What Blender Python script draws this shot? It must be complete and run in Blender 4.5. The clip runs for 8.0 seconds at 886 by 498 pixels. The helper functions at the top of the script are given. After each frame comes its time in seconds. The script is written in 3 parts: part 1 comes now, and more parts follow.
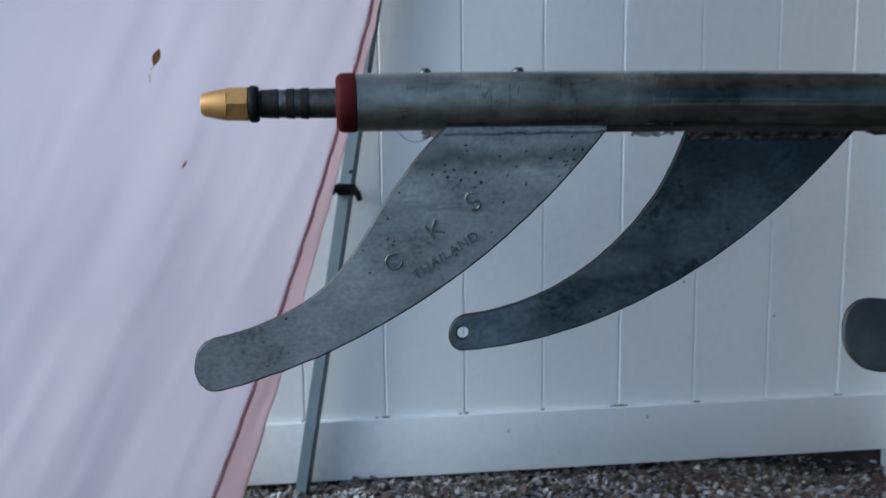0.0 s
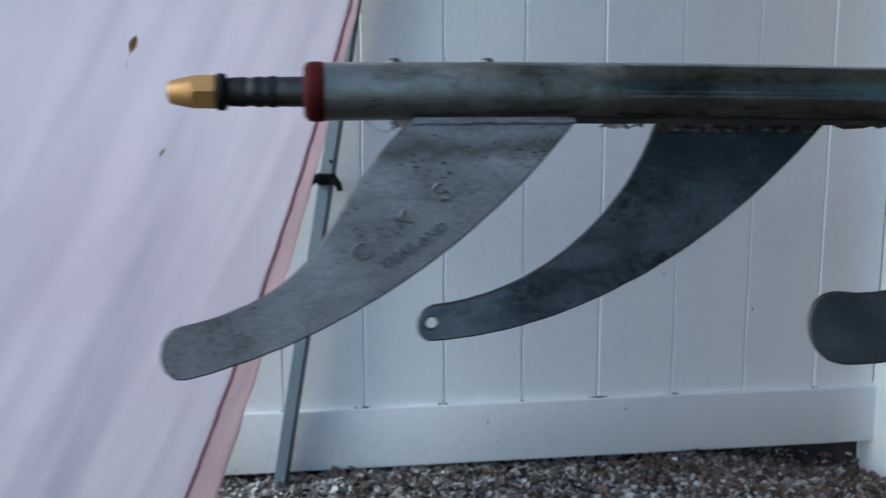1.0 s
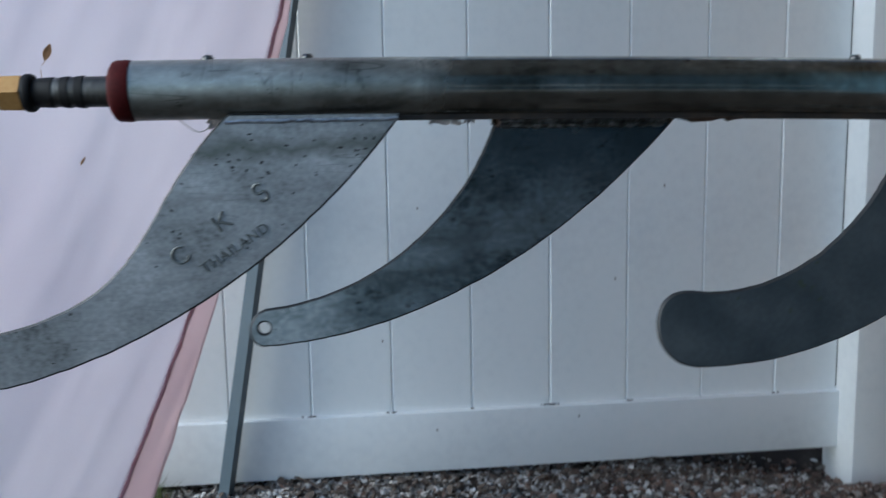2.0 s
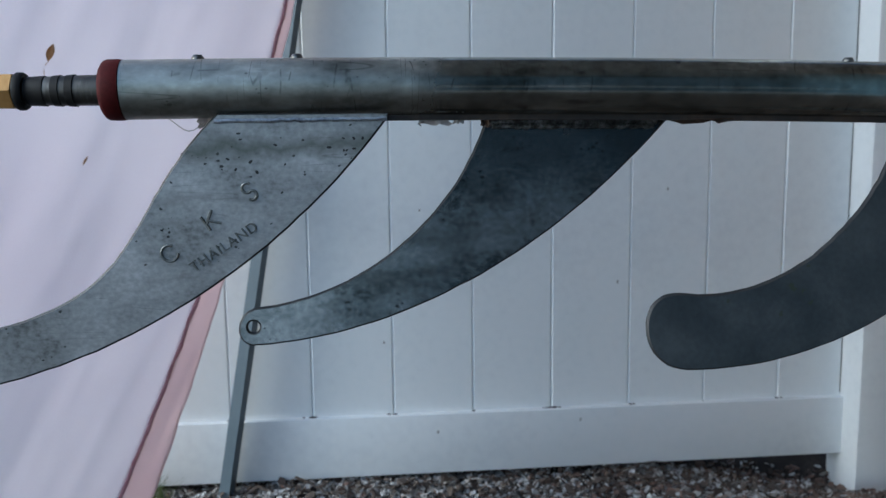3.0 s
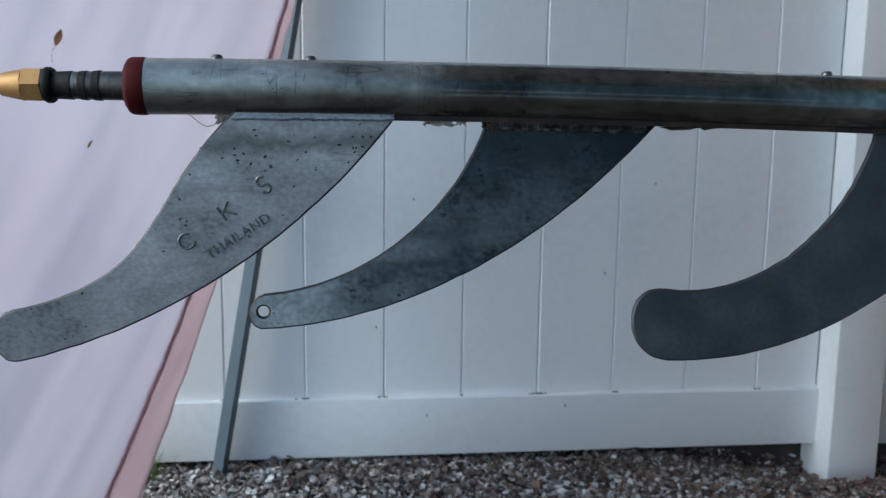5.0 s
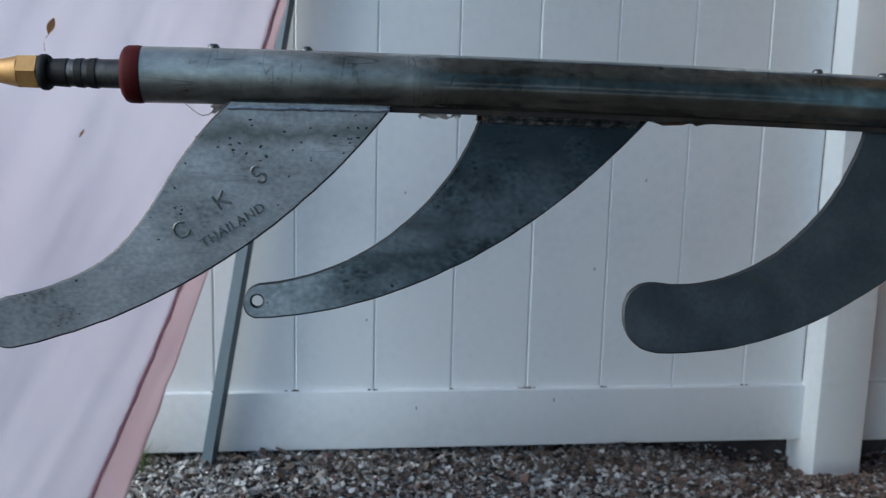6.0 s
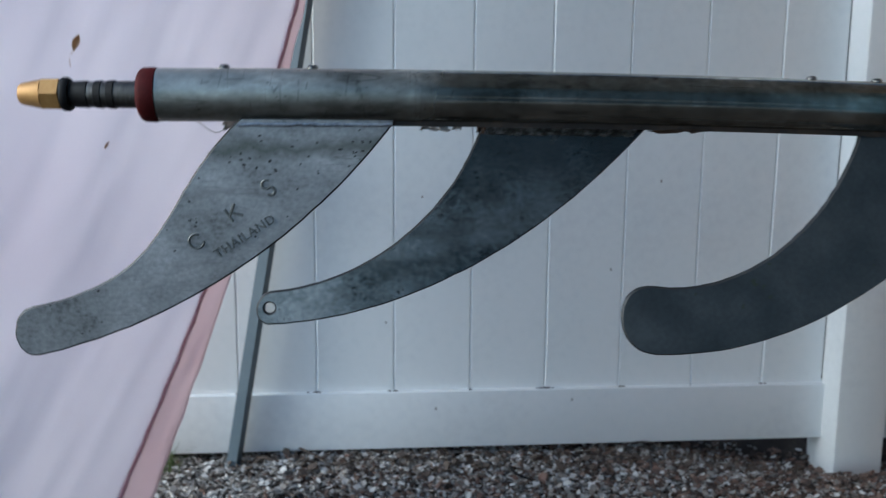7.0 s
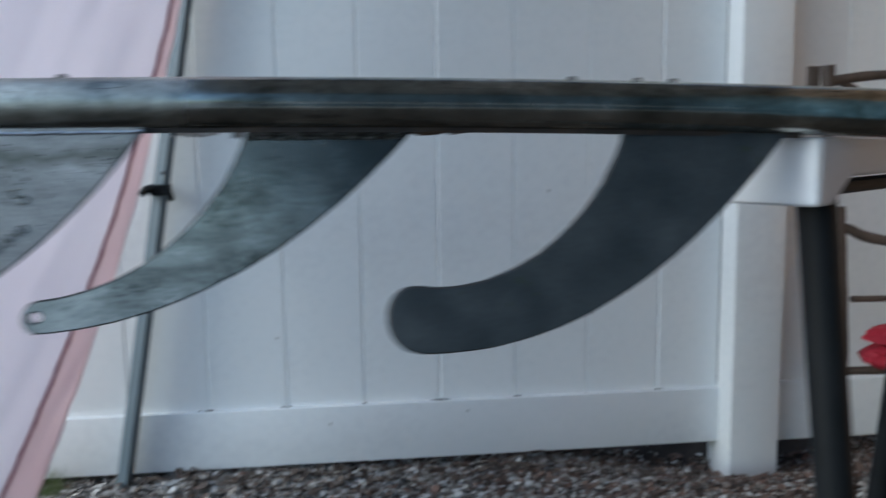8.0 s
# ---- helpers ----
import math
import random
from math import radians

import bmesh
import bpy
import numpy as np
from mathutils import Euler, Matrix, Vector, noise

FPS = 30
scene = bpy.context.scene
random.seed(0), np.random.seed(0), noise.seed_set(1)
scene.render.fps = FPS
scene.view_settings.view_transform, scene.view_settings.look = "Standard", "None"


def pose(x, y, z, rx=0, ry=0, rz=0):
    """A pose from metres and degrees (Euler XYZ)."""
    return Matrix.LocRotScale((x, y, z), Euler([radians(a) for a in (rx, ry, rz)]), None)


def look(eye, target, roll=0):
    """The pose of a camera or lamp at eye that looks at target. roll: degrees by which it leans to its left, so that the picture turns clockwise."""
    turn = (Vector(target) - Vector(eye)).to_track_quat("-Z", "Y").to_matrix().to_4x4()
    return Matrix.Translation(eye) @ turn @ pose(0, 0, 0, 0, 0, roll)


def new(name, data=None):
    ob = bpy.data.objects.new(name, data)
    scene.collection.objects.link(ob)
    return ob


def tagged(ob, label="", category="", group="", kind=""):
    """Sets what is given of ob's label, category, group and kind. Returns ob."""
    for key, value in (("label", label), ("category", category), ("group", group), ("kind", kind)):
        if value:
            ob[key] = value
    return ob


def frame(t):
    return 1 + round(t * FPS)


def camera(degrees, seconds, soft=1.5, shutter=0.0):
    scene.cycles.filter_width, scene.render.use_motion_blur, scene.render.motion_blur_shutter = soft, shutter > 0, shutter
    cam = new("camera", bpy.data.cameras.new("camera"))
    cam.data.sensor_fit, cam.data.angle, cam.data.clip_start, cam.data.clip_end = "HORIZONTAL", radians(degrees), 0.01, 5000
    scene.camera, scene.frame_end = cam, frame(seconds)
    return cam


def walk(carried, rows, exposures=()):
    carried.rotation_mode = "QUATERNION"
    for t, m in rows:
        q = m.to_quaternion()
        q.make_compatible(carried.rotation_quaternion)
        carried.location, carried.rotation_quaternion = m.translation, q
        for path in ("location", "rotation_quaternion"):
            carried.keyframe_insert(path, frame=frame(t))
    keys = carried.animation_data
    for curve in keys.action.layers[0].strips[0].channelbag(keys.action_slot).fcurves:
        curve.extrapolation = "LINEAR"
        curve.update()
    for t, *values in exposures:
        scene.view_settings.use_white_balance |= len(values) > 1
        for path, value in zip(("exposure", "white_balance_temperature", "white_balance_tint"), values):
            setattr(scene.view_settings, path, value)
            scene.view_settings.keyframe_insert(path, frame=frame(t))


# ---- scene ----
cam = camera(56.5, 8.0, 1.3, 1.3)
cam.data.dof.use_dof, cam.data.dof.focus_distance, cam.data.dof.aperture_fstop = True, 0.62, 13.0
PATH = [
    (0, (-0.2112, -0.1548, 0.6778), (0.0145, 1.8146, 0.4122), -0.69),
    (0.3, (-0.2155, -0.1610, 0.6814), (0.0277, 1.8074, 0.4244), -0.59),
    (0.5, (-0.2176, -0.1629, 0.6811), (0.0160, 1.8063, 0.4215), -0.49),
    (1, (-0.1972, -0.1560, 0.6771), (0.0568, 1.8070, 0.3900), -0.13),
    (1.2, (-0.1729, -0.1511, 0.6786), (0.0759, 1.8129, 0.3938), -0.11),
    (1.5, (-0.1177, -0.1513, 0.6737), (0.1534, 1.8108, 0.3964), -0.48),
    (1.7, (-0.0859, -0.1518, 0.6730), (0.1760, 1.8109, 0.3915), -0.71),
    (2, (-0.0608, -0.1539, 0.6676), (0.1502, 1.8173, 0.4029), -1.02),
    (2.2, (-0.0486, -0.1562, 0.6678), (0.1586, 1.8167, 0.4137), -0.69),
    (3.3, (-0.0454, -0.1561, 0.6624), (0.1371, 1.8181, 0.3996), -0.72),
    (3.5, (-0.0471, -0.1569, 0.6603), (0.1351, 1.8148, 0.3792), -0.67),
    (4, (-0.0519, -0.1682, 0.6681), (0.1646, 1.8012, 0.3955), 0.26),
    (4.5, (-0.0515, -0.1855, 0.6725), (0.1593, 1.7830, 0.3885), 0.47),
    (4.7, (-0.0540, -0.1885, 0.6757), (0.1571, 1.7791, 0.3862), 0.55),
    (5.8, (-0.0649, -0.1989, 0.6777), (0.1732, 1.7642, 0.3788), 1.44),
    (6, (-0.0624, -0.1971, 0.6746), (0.1792, 1.7649, 0.3712), 1.49),
    (6.5, (-0.0574, -0.2010, 0.6779), (0.1526, 1.7676, 0.3936), 0.95),
    (7, (-0.0466, -0.2225, 0.6848), (0.1299, 1.7462, 0.3794), 0.51),
    (7.2, (-0.0201, -0.2316, 0.6884), (0.1517, 1.7395, 0.3966), -0.72),
    (7.5, (0.0373, -0.2474, 0.6879), (0.2538, 1.7197, 0.3990), 0.75),
    (7.7, (0.0727, -0.2498, 0.6785), (0.2778, 1.7198, 0.3987), -0.31),
    (8, (0.1261, -0.2482, 0.6710), (0.3545, 1.7221, 0.4144), -0.72),
]
walk(cam, [(t, look(eye, target, roll)) for t, eye, target, roll in PATH],
     [(0.0, 0.74, 4980, 0), (1.5, 0.76, 5030, 0), (8.0, 0.84, 5120, 0)])

# ---------------------------------------------------------------- light
world = bpy.data.worlds.new("sky")
scene.world = world
world.use_nodes = True
wn = world.node_tree.nodes
sky = wn.new("ShaderNodeTexSky")
sky.sky_type, sky.sun_disc = "NISHITA", False
sky.sun_elevation, sky.sun_rotation = radians(26), radians(261)
sky.air_density, sky.dust_density = 1.0, 2.0
wn["Background"].inputs["Strength"].default_value = 0.15
world.node_tree.links.new(sky.outputs[0], wn["Background"].inputs["Color"])
sun_data = bpy.data.lights.new("sun", "SUN")
sun_data.energy, sun_data.angle, sun_data.color = 1.35, radians(26), (1.0, 0.94, 0.87)
sun = new("sun", sun_data)
sun.matrix_world = look((-3.5, -0.6, 1.7), (0, 0, 0))


# ---------------------------------------------------------------- materials
def material(name, colours, rough=0.5, metal=0.0, scale=20.0, fine=200.0, bump=0.1, stretch=(1, 1, 1), spots=None, spot_scale=60.0,
             spot_size=0.12, spread=0.25, island=False, through_light=0.0, rough_var=0.15, fine_mix=0.35, streak=None, spec=0.5, worn=None,
             dark_end=None, scratch=None, band=None):
    """A surface with two scales of colour variation, fine relief and optional specks."""
    m = bpy.data.materials.new(name)
    m.use_nodes = True
    nt = m.node_tree
    nd, ln = nt.nodes, nt.links
    bsdf = nd["Principled BSDF"]
    co = nd.new("ShaderNodeTexCoord")
    mp = nd.new("ShaderNodeMapping")
    mp.inputs["Scale"].default_value = stretch
    ln.new(co.outputs["Object"], mp.inputs["Vector"])
    big = nd.new("ShaderNodeTexNoise")
    big.inputs["Scale"].default_value, big.inputs["Detail"].default_value = scale, 6
    small = nd.new("ShaderNodeTexNoise")
    small.inputs["Scale"].default_value, small.inputs["Detail"].default_value = fine, 3
    ln.new(mp.outputs[0], big.inputs["Vector"])
    ln.new(mp.outputs[0], small.inputs["Vector"])
    mix = nd.new("ShaderNodeMix")
    mix.data_type, mix.inputs[0].default_value = "FLOAT", fine_mix
    ln.new(big.outputs["Fac"], mix.inputs[2])
    ln.new(small.outputs["Fac"], mix.inputs[3])
    ramp = nd.new("ShaderNodeValToRGB")
    el = ramp.color_ramp.elements
    lo, hi = 0.5 - spread, 0.5 + spread
    while len(el) < len(colours):
        el.new(0.5)
    for i, c in enumerate(colours):
        el[i].position = lo + (hi - lo) * i / max(1, len(colours) - 1)
        el[i].color = (*c, 1)
    if island:
        geo = nd.new("ShaderNodeNewGeometry")
        isl = nd.new("ShaderNodeMix")
        isl.data_type, isl.inputs[0].default_value = "FLOAT", 0.75
        ln.new(mix.outputs[0], isl.inputs[2])
        ln.new(geo.outputs["Random Per Island"], isl.inputs[3])
        ln.new(isl.outputs[0], ramp.inputs[0])
    else:
        ln.new(mix.outputs[0], ramp.inputs[0])
    colour = ramp.outputs[0]
    if spots:
        vor = nd.new("ShaderNodeTexVoronoi")
        vor.inputs["Scale"].default_value = spot_scale
        ln.new(mp.outputs[0], vor.inputs["Vector"])
        far = nd.new("ShaderNodeTexNoise")
        far.inputs["Scale"].default_value = spot_scale * 0.16
        ln.new(mp.outputs[0], far.inputs["Vector"])
        sub = nd.new("ShaderNodeMath")
        sub.operation = "SUBTRACT"
        rough_edge = nd.new("ShaderNodeMath")
        rough_edge.operation, rough_edge.inputs[1].default_value = "MULTIPLY_ADD", 0.7
        ln.new(small.outputs["Fac"], rough_edge.inputs[0])
        ln.new(vor.outputs["Distance"], rough_edge.inputs[2])
        ln.new(rough_edge.outputs[0], sub.inputs[0])
        half = nd.new("ShaderNodeMath")
        half.operation, half.inputs[1].default_value = "MULTIPLY_ADD", 1.6
        half.inputs[2].default_value = -0.62 + spot_size
        ln.new(far.outputs["Fac"], half.inputs[0])
        ln.new(half.outputs[0], sub.inputs[1])
        cut = nd.new("ShaderNodeMapRange")
        cut.inputs["From Min"].default_value, cut.inputs["From Max"].default_value = -0.02, 0.04
        cut.inputs["To Min"].default_value, cut.inputs["To Max"].default_value = 0.85, 0.0
        ln.new(sub.outputs[0], cut.inputs["Value"])
        over = nd.new("ShaderNodeMix")
        over.data_type = "RGBA"
        over.inputs[7].default_value = (*spots, 1)
        ln.new(cut.outputs[0], over.inputs[0])
        ln.new(colour, over.inputs[6])
        colour = over.outputs[2]
    if streak:
        smap = nd.new("ShaderNodeMapping")
        smap.inputs["Scale"].default_value = streak[2]
        ln.new(co.outputs["Object"], smap.inputs["Vector"])
        lines = nd.new("ShaderNodeTexNoise")
        lines.inputs["Scale"].default_value, lines.inputs["Detail"].default_value = 1.0, 5
        ln.new(smap.outputs[0], lines.inputs["Vector"])
        where = nd.new("ShaderNodeTexNoise")
        where.inputs["Scale"].default_value = 11
        ln.new(co.outputs["Object"], where.inputs["Vector"])
        both = nd.new("ShaderNodeMath")
        both.operation = "MULTIPLY"
        ln.new(lines.outputs["Fac"], both.inputs[0])
        ln.new(where.outputs["Fac"], both.inputs[1])
        cut2 = nd.new("ShaderNodeMapRange")
        cut2.inputs["From Min"].default_value, cut2.inputs["From Max"].default_value = streak[3], streak[3] + 0.13
        cut2.inputs["To Max"].default_value = streak[1]
        ln.new(both.outputs[0], cut2.inputs["Value"])
        smear = nd.new("ShaderNodeMix")
        smear.data_type = "RGBA"
        smear.inputs[7].default_value = (*streak[0], 1)
        ln.new(cut2.outputs[0], smear.inputs[0])
        ln.new(colour, smear.inputs[6])
        colour = smear.outputs[2]
    if band:
        # a ragged stain lying across the piece at one height
        at, width, tint_of, amount_of = band
        axes = nd.new("ShaderNodeSeparateXYZ")
        ln.new(co.outputs["Object"], axes.inputs[0])
        fray = nd.new("ShaderNodeTexNoise")
        fray.inputs["Scale"].default_value, fray.inputs["Detail"].default_value = 45, 6
        ln.new(co.outputs["Object"], fray.inputs["Vector"])
        level = nd.new("ShaderNodeMath")
        level.operation, level.inputs[1].default_value = "MULTIPLY_ADD", width * 2.2
        ln.new(fray.outputs["Fac"], level.inputs[0])
        ln.new(axes.outputs[2], level.inputs[2])
        away = nd.new("ShaderNodeMath")
        away.operation, away.inputs[1].default_value = "SUBTRACT", at + width * 1.1
        ln.new(level.outputs[0], away.inputs[0])
        span = nd.new("ShaderNodeMath")
        span.operation = "ABSOLUTE"
        ln.new(away.outputs[0], span.inputs[0])
        fade = nd.new("ShaderNodeMapRange")
        fade.inputs["From Max"].default_value = width
        fade.inputs["To Min"].default_value, fade.inputs["To Max"].default_value = amount_of, 0.0
        ln.new(span.outputs[0], fade.inputs["Value"])
        stain = nd.new("ShaderNodeMix")
        stain.data_type = "RGBA"
        stain.inputs[7].default_value = (*tint_of, 1)
        ln.new(fade.outputs[0], stain.inputs[0])
        ln.new(colour, stain.inputs[6])
        colour = stain.outputs[2]
    if scratch:
        # thin crooked scratches: contour lines of a stretched noise, broken up by a coarser one
        for turn, size in scratch[2]:
            cmap = nd.new("ShaderNodeMapping")
            cmap.inputs["Scale"].default_value, cmap.inputs["Rotation"].default_value = size, (0, radians(turn), 0)
            ln.new(co.outputs["Object"], cmap.inputs["Vector"])
            wave = nd.new("ShaderNodeTexNoise")
            wave.inputs["Scale"].default_value, wave.inputs["Detail"].default_value = 1.0, 0
            ln.new(cmap.outputs[0], wave.inputs["Vector"])
            gap = nd.new("ShaderNodeTexNoise")
            gap.inputs["Scale"].default_value, gap.inputs["Detail"].default_value = 38 + turn, 2
            ln.new(co.outputs["Object"], gap.inputs["Vector"])
            off = nd.new("ShaderNodeMath")
            off.operation, off.inputs[1].default_value = "SUBTRACT", 0.5
            ln.new(wave.outputs["Fac"], off.inputs[0])
            size_of = nd.new("ShaderNodeMath")
            size_of.operation = "ABSOLUTE"
            ln.new(off.outputs[0], size_of.inputs[0])
            thin = nd.new("ShaderNodeMapRange")
            thin.inputs["From Min"].default_value, thin.inputs["From Max"].default_value = 0.004, 0.014
            thin.inputs["To Min"].default_value, thin.inputs["To Max"].default_value = scratch[1], 0.0
            ln.new(size_of.outputs[0], thin.inputs["Value"])
            keep = nd.new("ShaderNodeMapRange")
            keep.inputs["From Min"].default_value, keep.inputs["From Max"].default_value = 0.53, 0.62
            ln.new(gap.outputs["Fac"], keep.inputs["Value"])
            amount = nd.new("ShaderNodeMath")
            amount.operation = "MULTIPLY"
            ln.new(thin.outputs[0], amount.inputs[0])
            ln.new(keep.outputs[0], amount.inputs[1])
            mark = nd.new("ShaderNodeMix")
            mark.data_type = "RGBA"
            mark.inputs[7].default_value = (*scratch[0], 1)
            ln.new(amount.outputs[0], mark.inputs[0])
            ln.new(colour, mark.inputs[6])
            colour = mark.outputs[2]
    zone = None
    for band, tint in ((worn, 0.3), (dark_end, 0.75)):
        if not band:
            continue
        # a worn patch or a dark end along one axis, with a ragged border
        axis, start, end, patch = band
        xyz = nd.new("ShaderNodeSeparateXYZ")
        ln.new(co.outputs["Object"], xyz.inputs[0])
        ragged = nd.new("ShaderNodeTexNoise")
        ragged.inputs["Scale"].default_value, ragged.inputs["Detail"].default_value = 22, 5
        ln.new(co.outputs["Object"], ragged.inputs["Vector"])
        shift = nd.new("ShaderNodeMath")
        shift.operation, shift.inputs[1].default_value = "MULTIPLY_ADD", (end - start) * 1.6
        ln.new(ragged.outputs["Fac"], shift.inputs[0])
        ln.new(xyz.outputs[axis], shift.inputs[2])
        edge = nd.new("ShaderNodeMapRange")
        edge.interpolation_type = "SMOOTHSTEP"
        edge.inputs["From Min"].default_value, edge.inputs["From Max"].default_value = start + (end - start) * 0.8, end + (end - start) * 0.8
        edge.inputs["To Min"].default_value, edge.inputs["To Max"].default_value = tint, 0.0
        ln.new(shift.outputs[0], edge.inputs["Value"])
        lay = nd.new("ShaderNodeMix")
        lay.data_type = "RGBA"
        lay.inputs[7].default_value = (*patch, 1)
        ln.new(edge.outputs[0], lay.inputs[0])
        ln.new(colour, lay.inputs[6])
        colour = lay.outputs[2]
        if band is worn:
            zone = edge.outputs[0]
    ln.new(colour, bsdf.inputs["Base Color"])
    rr = nd.new("ShaderNodeMapRange")
    rr.inputs["To Min"].default_value, rr.inputs["To Max"].default_value = max(0.03, rough - rough_var), min(1, rough + rough_var)
    ln.new(big.outputs["Fac"], rr.inputs["Value"])
    if zone:
        dull = nd.new("ShaderNodeMath")
        dull.operation, dull.inputs[1].default_value, dull.use_clamp = "MULTIPLY_ADD", 0.85, True
        ln.new(zone, dull.inputs[0])
        ln.new(rr.outputs[0], dull.inputs[2])
        ln.new(dull.outputs[0], bsdf.inputs["Roughness"])
    else:
        ln.new(rr.outputs[0], bsdf.inputs["Roughness"])
    bsdf.inputs["Metallic"].default_value = metal
    bsdf.inputs["Specular IOR Level"].default_value = spec
    bp = nd.new("ShaderNodeBump")
    bp.inputs["Strength"].default_value, bp.inputs["Distance"].default_value = bump, 0.002
    ln.new(mix.outputs[0], bp.inputs["Height"])
    ln.new(bp.outputs[0], bsdf.inputs["Normal"])
    if through_light:
        tr = nd.new("ShaderNodeBsdfTranslucent")
        ln.new(colour, tr.inputs["Color"])
        ms = nd.new("ShaderNodeMixShader")
        ms.inputs[0].default_value = through_light
        ln.new(bsdf.outputs[0], ms.inputs[1])
        ln.new(tr.outputs[0], ms.inputs[2])
        ln.new(ms.outputs[0], nd["Material Output"].inputs["Surface"])
    return m


VINYL = material("white_vinyl", [(0.66, 0.67, 0.68), (0.76, 0.77, 0.77), (0.8, 0.8, 0.8)], 0.38, 0, 3, 60, 0.04, spots=(0.35, 0.3, 0.25),
                 spot_scale=9, spot_size=-0.22)
GALV = material("galvanised_tube", [(0.133, 0.135, 0.118), (0.257, 0.258, 0.229), (0.35, 0.35, 0.314), (0.555, 0.55, 0.498)], 0.2, 0.94, 30, 170, 0.09, (0.6, 1, 1),
                (0.03, 0.028, 0.024), 260, 0.07, 0.135, streak=((0.045, 0.045, 0.04), 0.28, (240, 150, 110), 0.3), worn=(0, -0.11, 0.07, (0.435, 0.435, 0.392)),
                rough_var=0.07, fine_mix=0.35, scratch=((0.03, 0.03, 0.026), 0.7, ((8, (130, 12, 10)), (4, (7, 30, 90)), (50, (70, 12, 9)))))
FIN_A = material("bare_steel_plate", [(0.145, 0.15, 0.151), (0.3, 0.309, 0.314), (0.39, 0.4, 0.409), (0.51, 0.518, 0.534)], 0.42, 0.7, 22, 330, 0.12, (0.8, 1, 1),
                 (0.014, 0.015, 0.014), 260, 0.06, 0.16, streak=((0.06, 0.066, 0.056), 0.34, (9, 40, 95), 0.3), fine_mix=0.34,
                 band=(0.664, 0.012, (0.09, 0.1, 0.083), 0.75), scratch=((0.07, 0.075, 0.07), 0.38, ((4, (10, 20, 120)), (-38, (9, 20, 80)))))
# darker towards the root, with a ragged border
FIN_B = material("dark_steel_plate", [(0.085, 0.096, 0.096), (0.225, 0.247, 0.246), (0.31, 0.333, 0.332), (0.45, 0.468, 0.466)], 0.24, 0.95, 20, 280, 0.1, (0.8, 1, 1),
                 (0.03, 0.031, 0.031), 230, 0.1, 0.12, streak=((0.04, 0.046, 0.044), 0.45, (22, 40, 50), 0.28), dark_end=(2, 0.662, 0.610, (0.075, 0.076, 0.073)), rough_var=0.09, fine_mix=0.3,
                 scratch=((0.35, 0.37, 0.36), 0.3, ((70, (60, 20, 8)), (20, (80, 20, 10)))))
FIN_C = material("slate_painted_steel", [(0.019, 0.024, 0.028), (0.03, 0.036, 0.041), (0.045, 0.052, 0.057)], 0.46, 0.05, 24, 260, 0.06, spots=(0.026, 0.034, 0.02),
                 spot_scale=60, spot_size=0.07, fine_mix=0.3, spread=0.17, spec=0.35)
# the relief's shading is put into this darker colour
STAMP = material("shaded_stamp_steel", [(0.05, 0.052, 0.05), (0.12, 0.125, 0.12), (0.26, 0.27, 0.26)], 0.55, 0.4, 120, 500, 0.2)
WELD_DARK = material("dark_weld", [(0.05, 0.052, 0.05), (0.14, 0.145, 0.14), (0.4, 0.4, 0.39)], 0.4, 0.8, 160, 700, 0.6, spread=0.15)
WELD = material("weld_bead", [(0.1, 0.1, 0.11), (0.35, 0.36, 0.38), (0.55, 0.55, 0.58)], 0.35, 0.8, 120, 600, 0.4)
BRASS = material("brass", [(0.19, 0.095, 0.024), (0.29, 0.158, 0.044), (0.36, 0.215, 0.07)], 0.55, 0.5, 40, 300, 0.08)
RED_RUBBER = material("red_rubber", [(0.028, 0.003, 0.003), (0.055, 0.006, 0.006), (0.072, 0.009, 0.009)], 0.7, 0, 40, 400, 0.1, spec=0.1)
BLACK_RUBBER = material("black_rubber", [(0.004, 0.004, 0.004), (0.011, 0.01, 0.01)], 0.65, 0, 50, 300, 0.1, spec=0.15)
SHAFT = material("stained_steel_shaft", [(0.018, 0.017, 0.016), (0.055, 0.053, 0.049), (0.17, 0.165, 0.155)], 0.45, 0.8, 90, 350, 0.15, (1, 0.4, 0.4))
SCREW = material("screw_steel", [(0.05, 0.05, 0.05), (0.2, 0.2, 0.2)], 0.35, 0.9, 90, 400, 0.1)
TAPE = material("tape_scrap", [(0.5, 0.46, 0.42), (0.68, 0.66, 0.63)], 0.4, 0, 60, 300, 0.2, through_light=0.4)
RUST_TAPE = material("brown_residue", [(0.05, 0.03, 0.022), (0.15, 0.095, 0.065)], 0.6, 0, 60, 300, 0.3)
CLOTH = material("pink_cotton", [(0.845, 0.788, 0.842), (0.885, 0.843, 0.887), (0.92, 0.883, 0.917)], 0.9, 0, 3, 900, 0.12, through_light=0.66, rough_var=0.05)
HEM = material("pink_hem", [(0.80, 0.665, 0.685), (0.86, 0.745, 0.76)], 0.9, 0, 12, 900, 0.15, through_light=0.6, rough_var=0.05)
SEAM = material("red_seam", [(0.36, 0.15, 0.165), (0.5, 0.26, 0.275)], 0.9, 0, 80, 900, 0.3, rough_var=0.05)
POLE = material("grey_powder_coat", [(0.08, 0.108, 0.13), (0.11, 0.14, 0.165)], 0.5, 0.1, 15, 300, 0.06)
BLACK = material("black_plastic", [(0.005, 0.0058, 0.0065), (0.010, 0.011, 0.0125)], 0.5, 0, 20, 200, 0.06, spec=0.12)
WHITE_PLASTIC = material("white_moulded_plastic", [(0.46, 0.47, 0.495), (0.54, 0.555, 0.58)], 0.45, 0, 14, 200, 0.06)
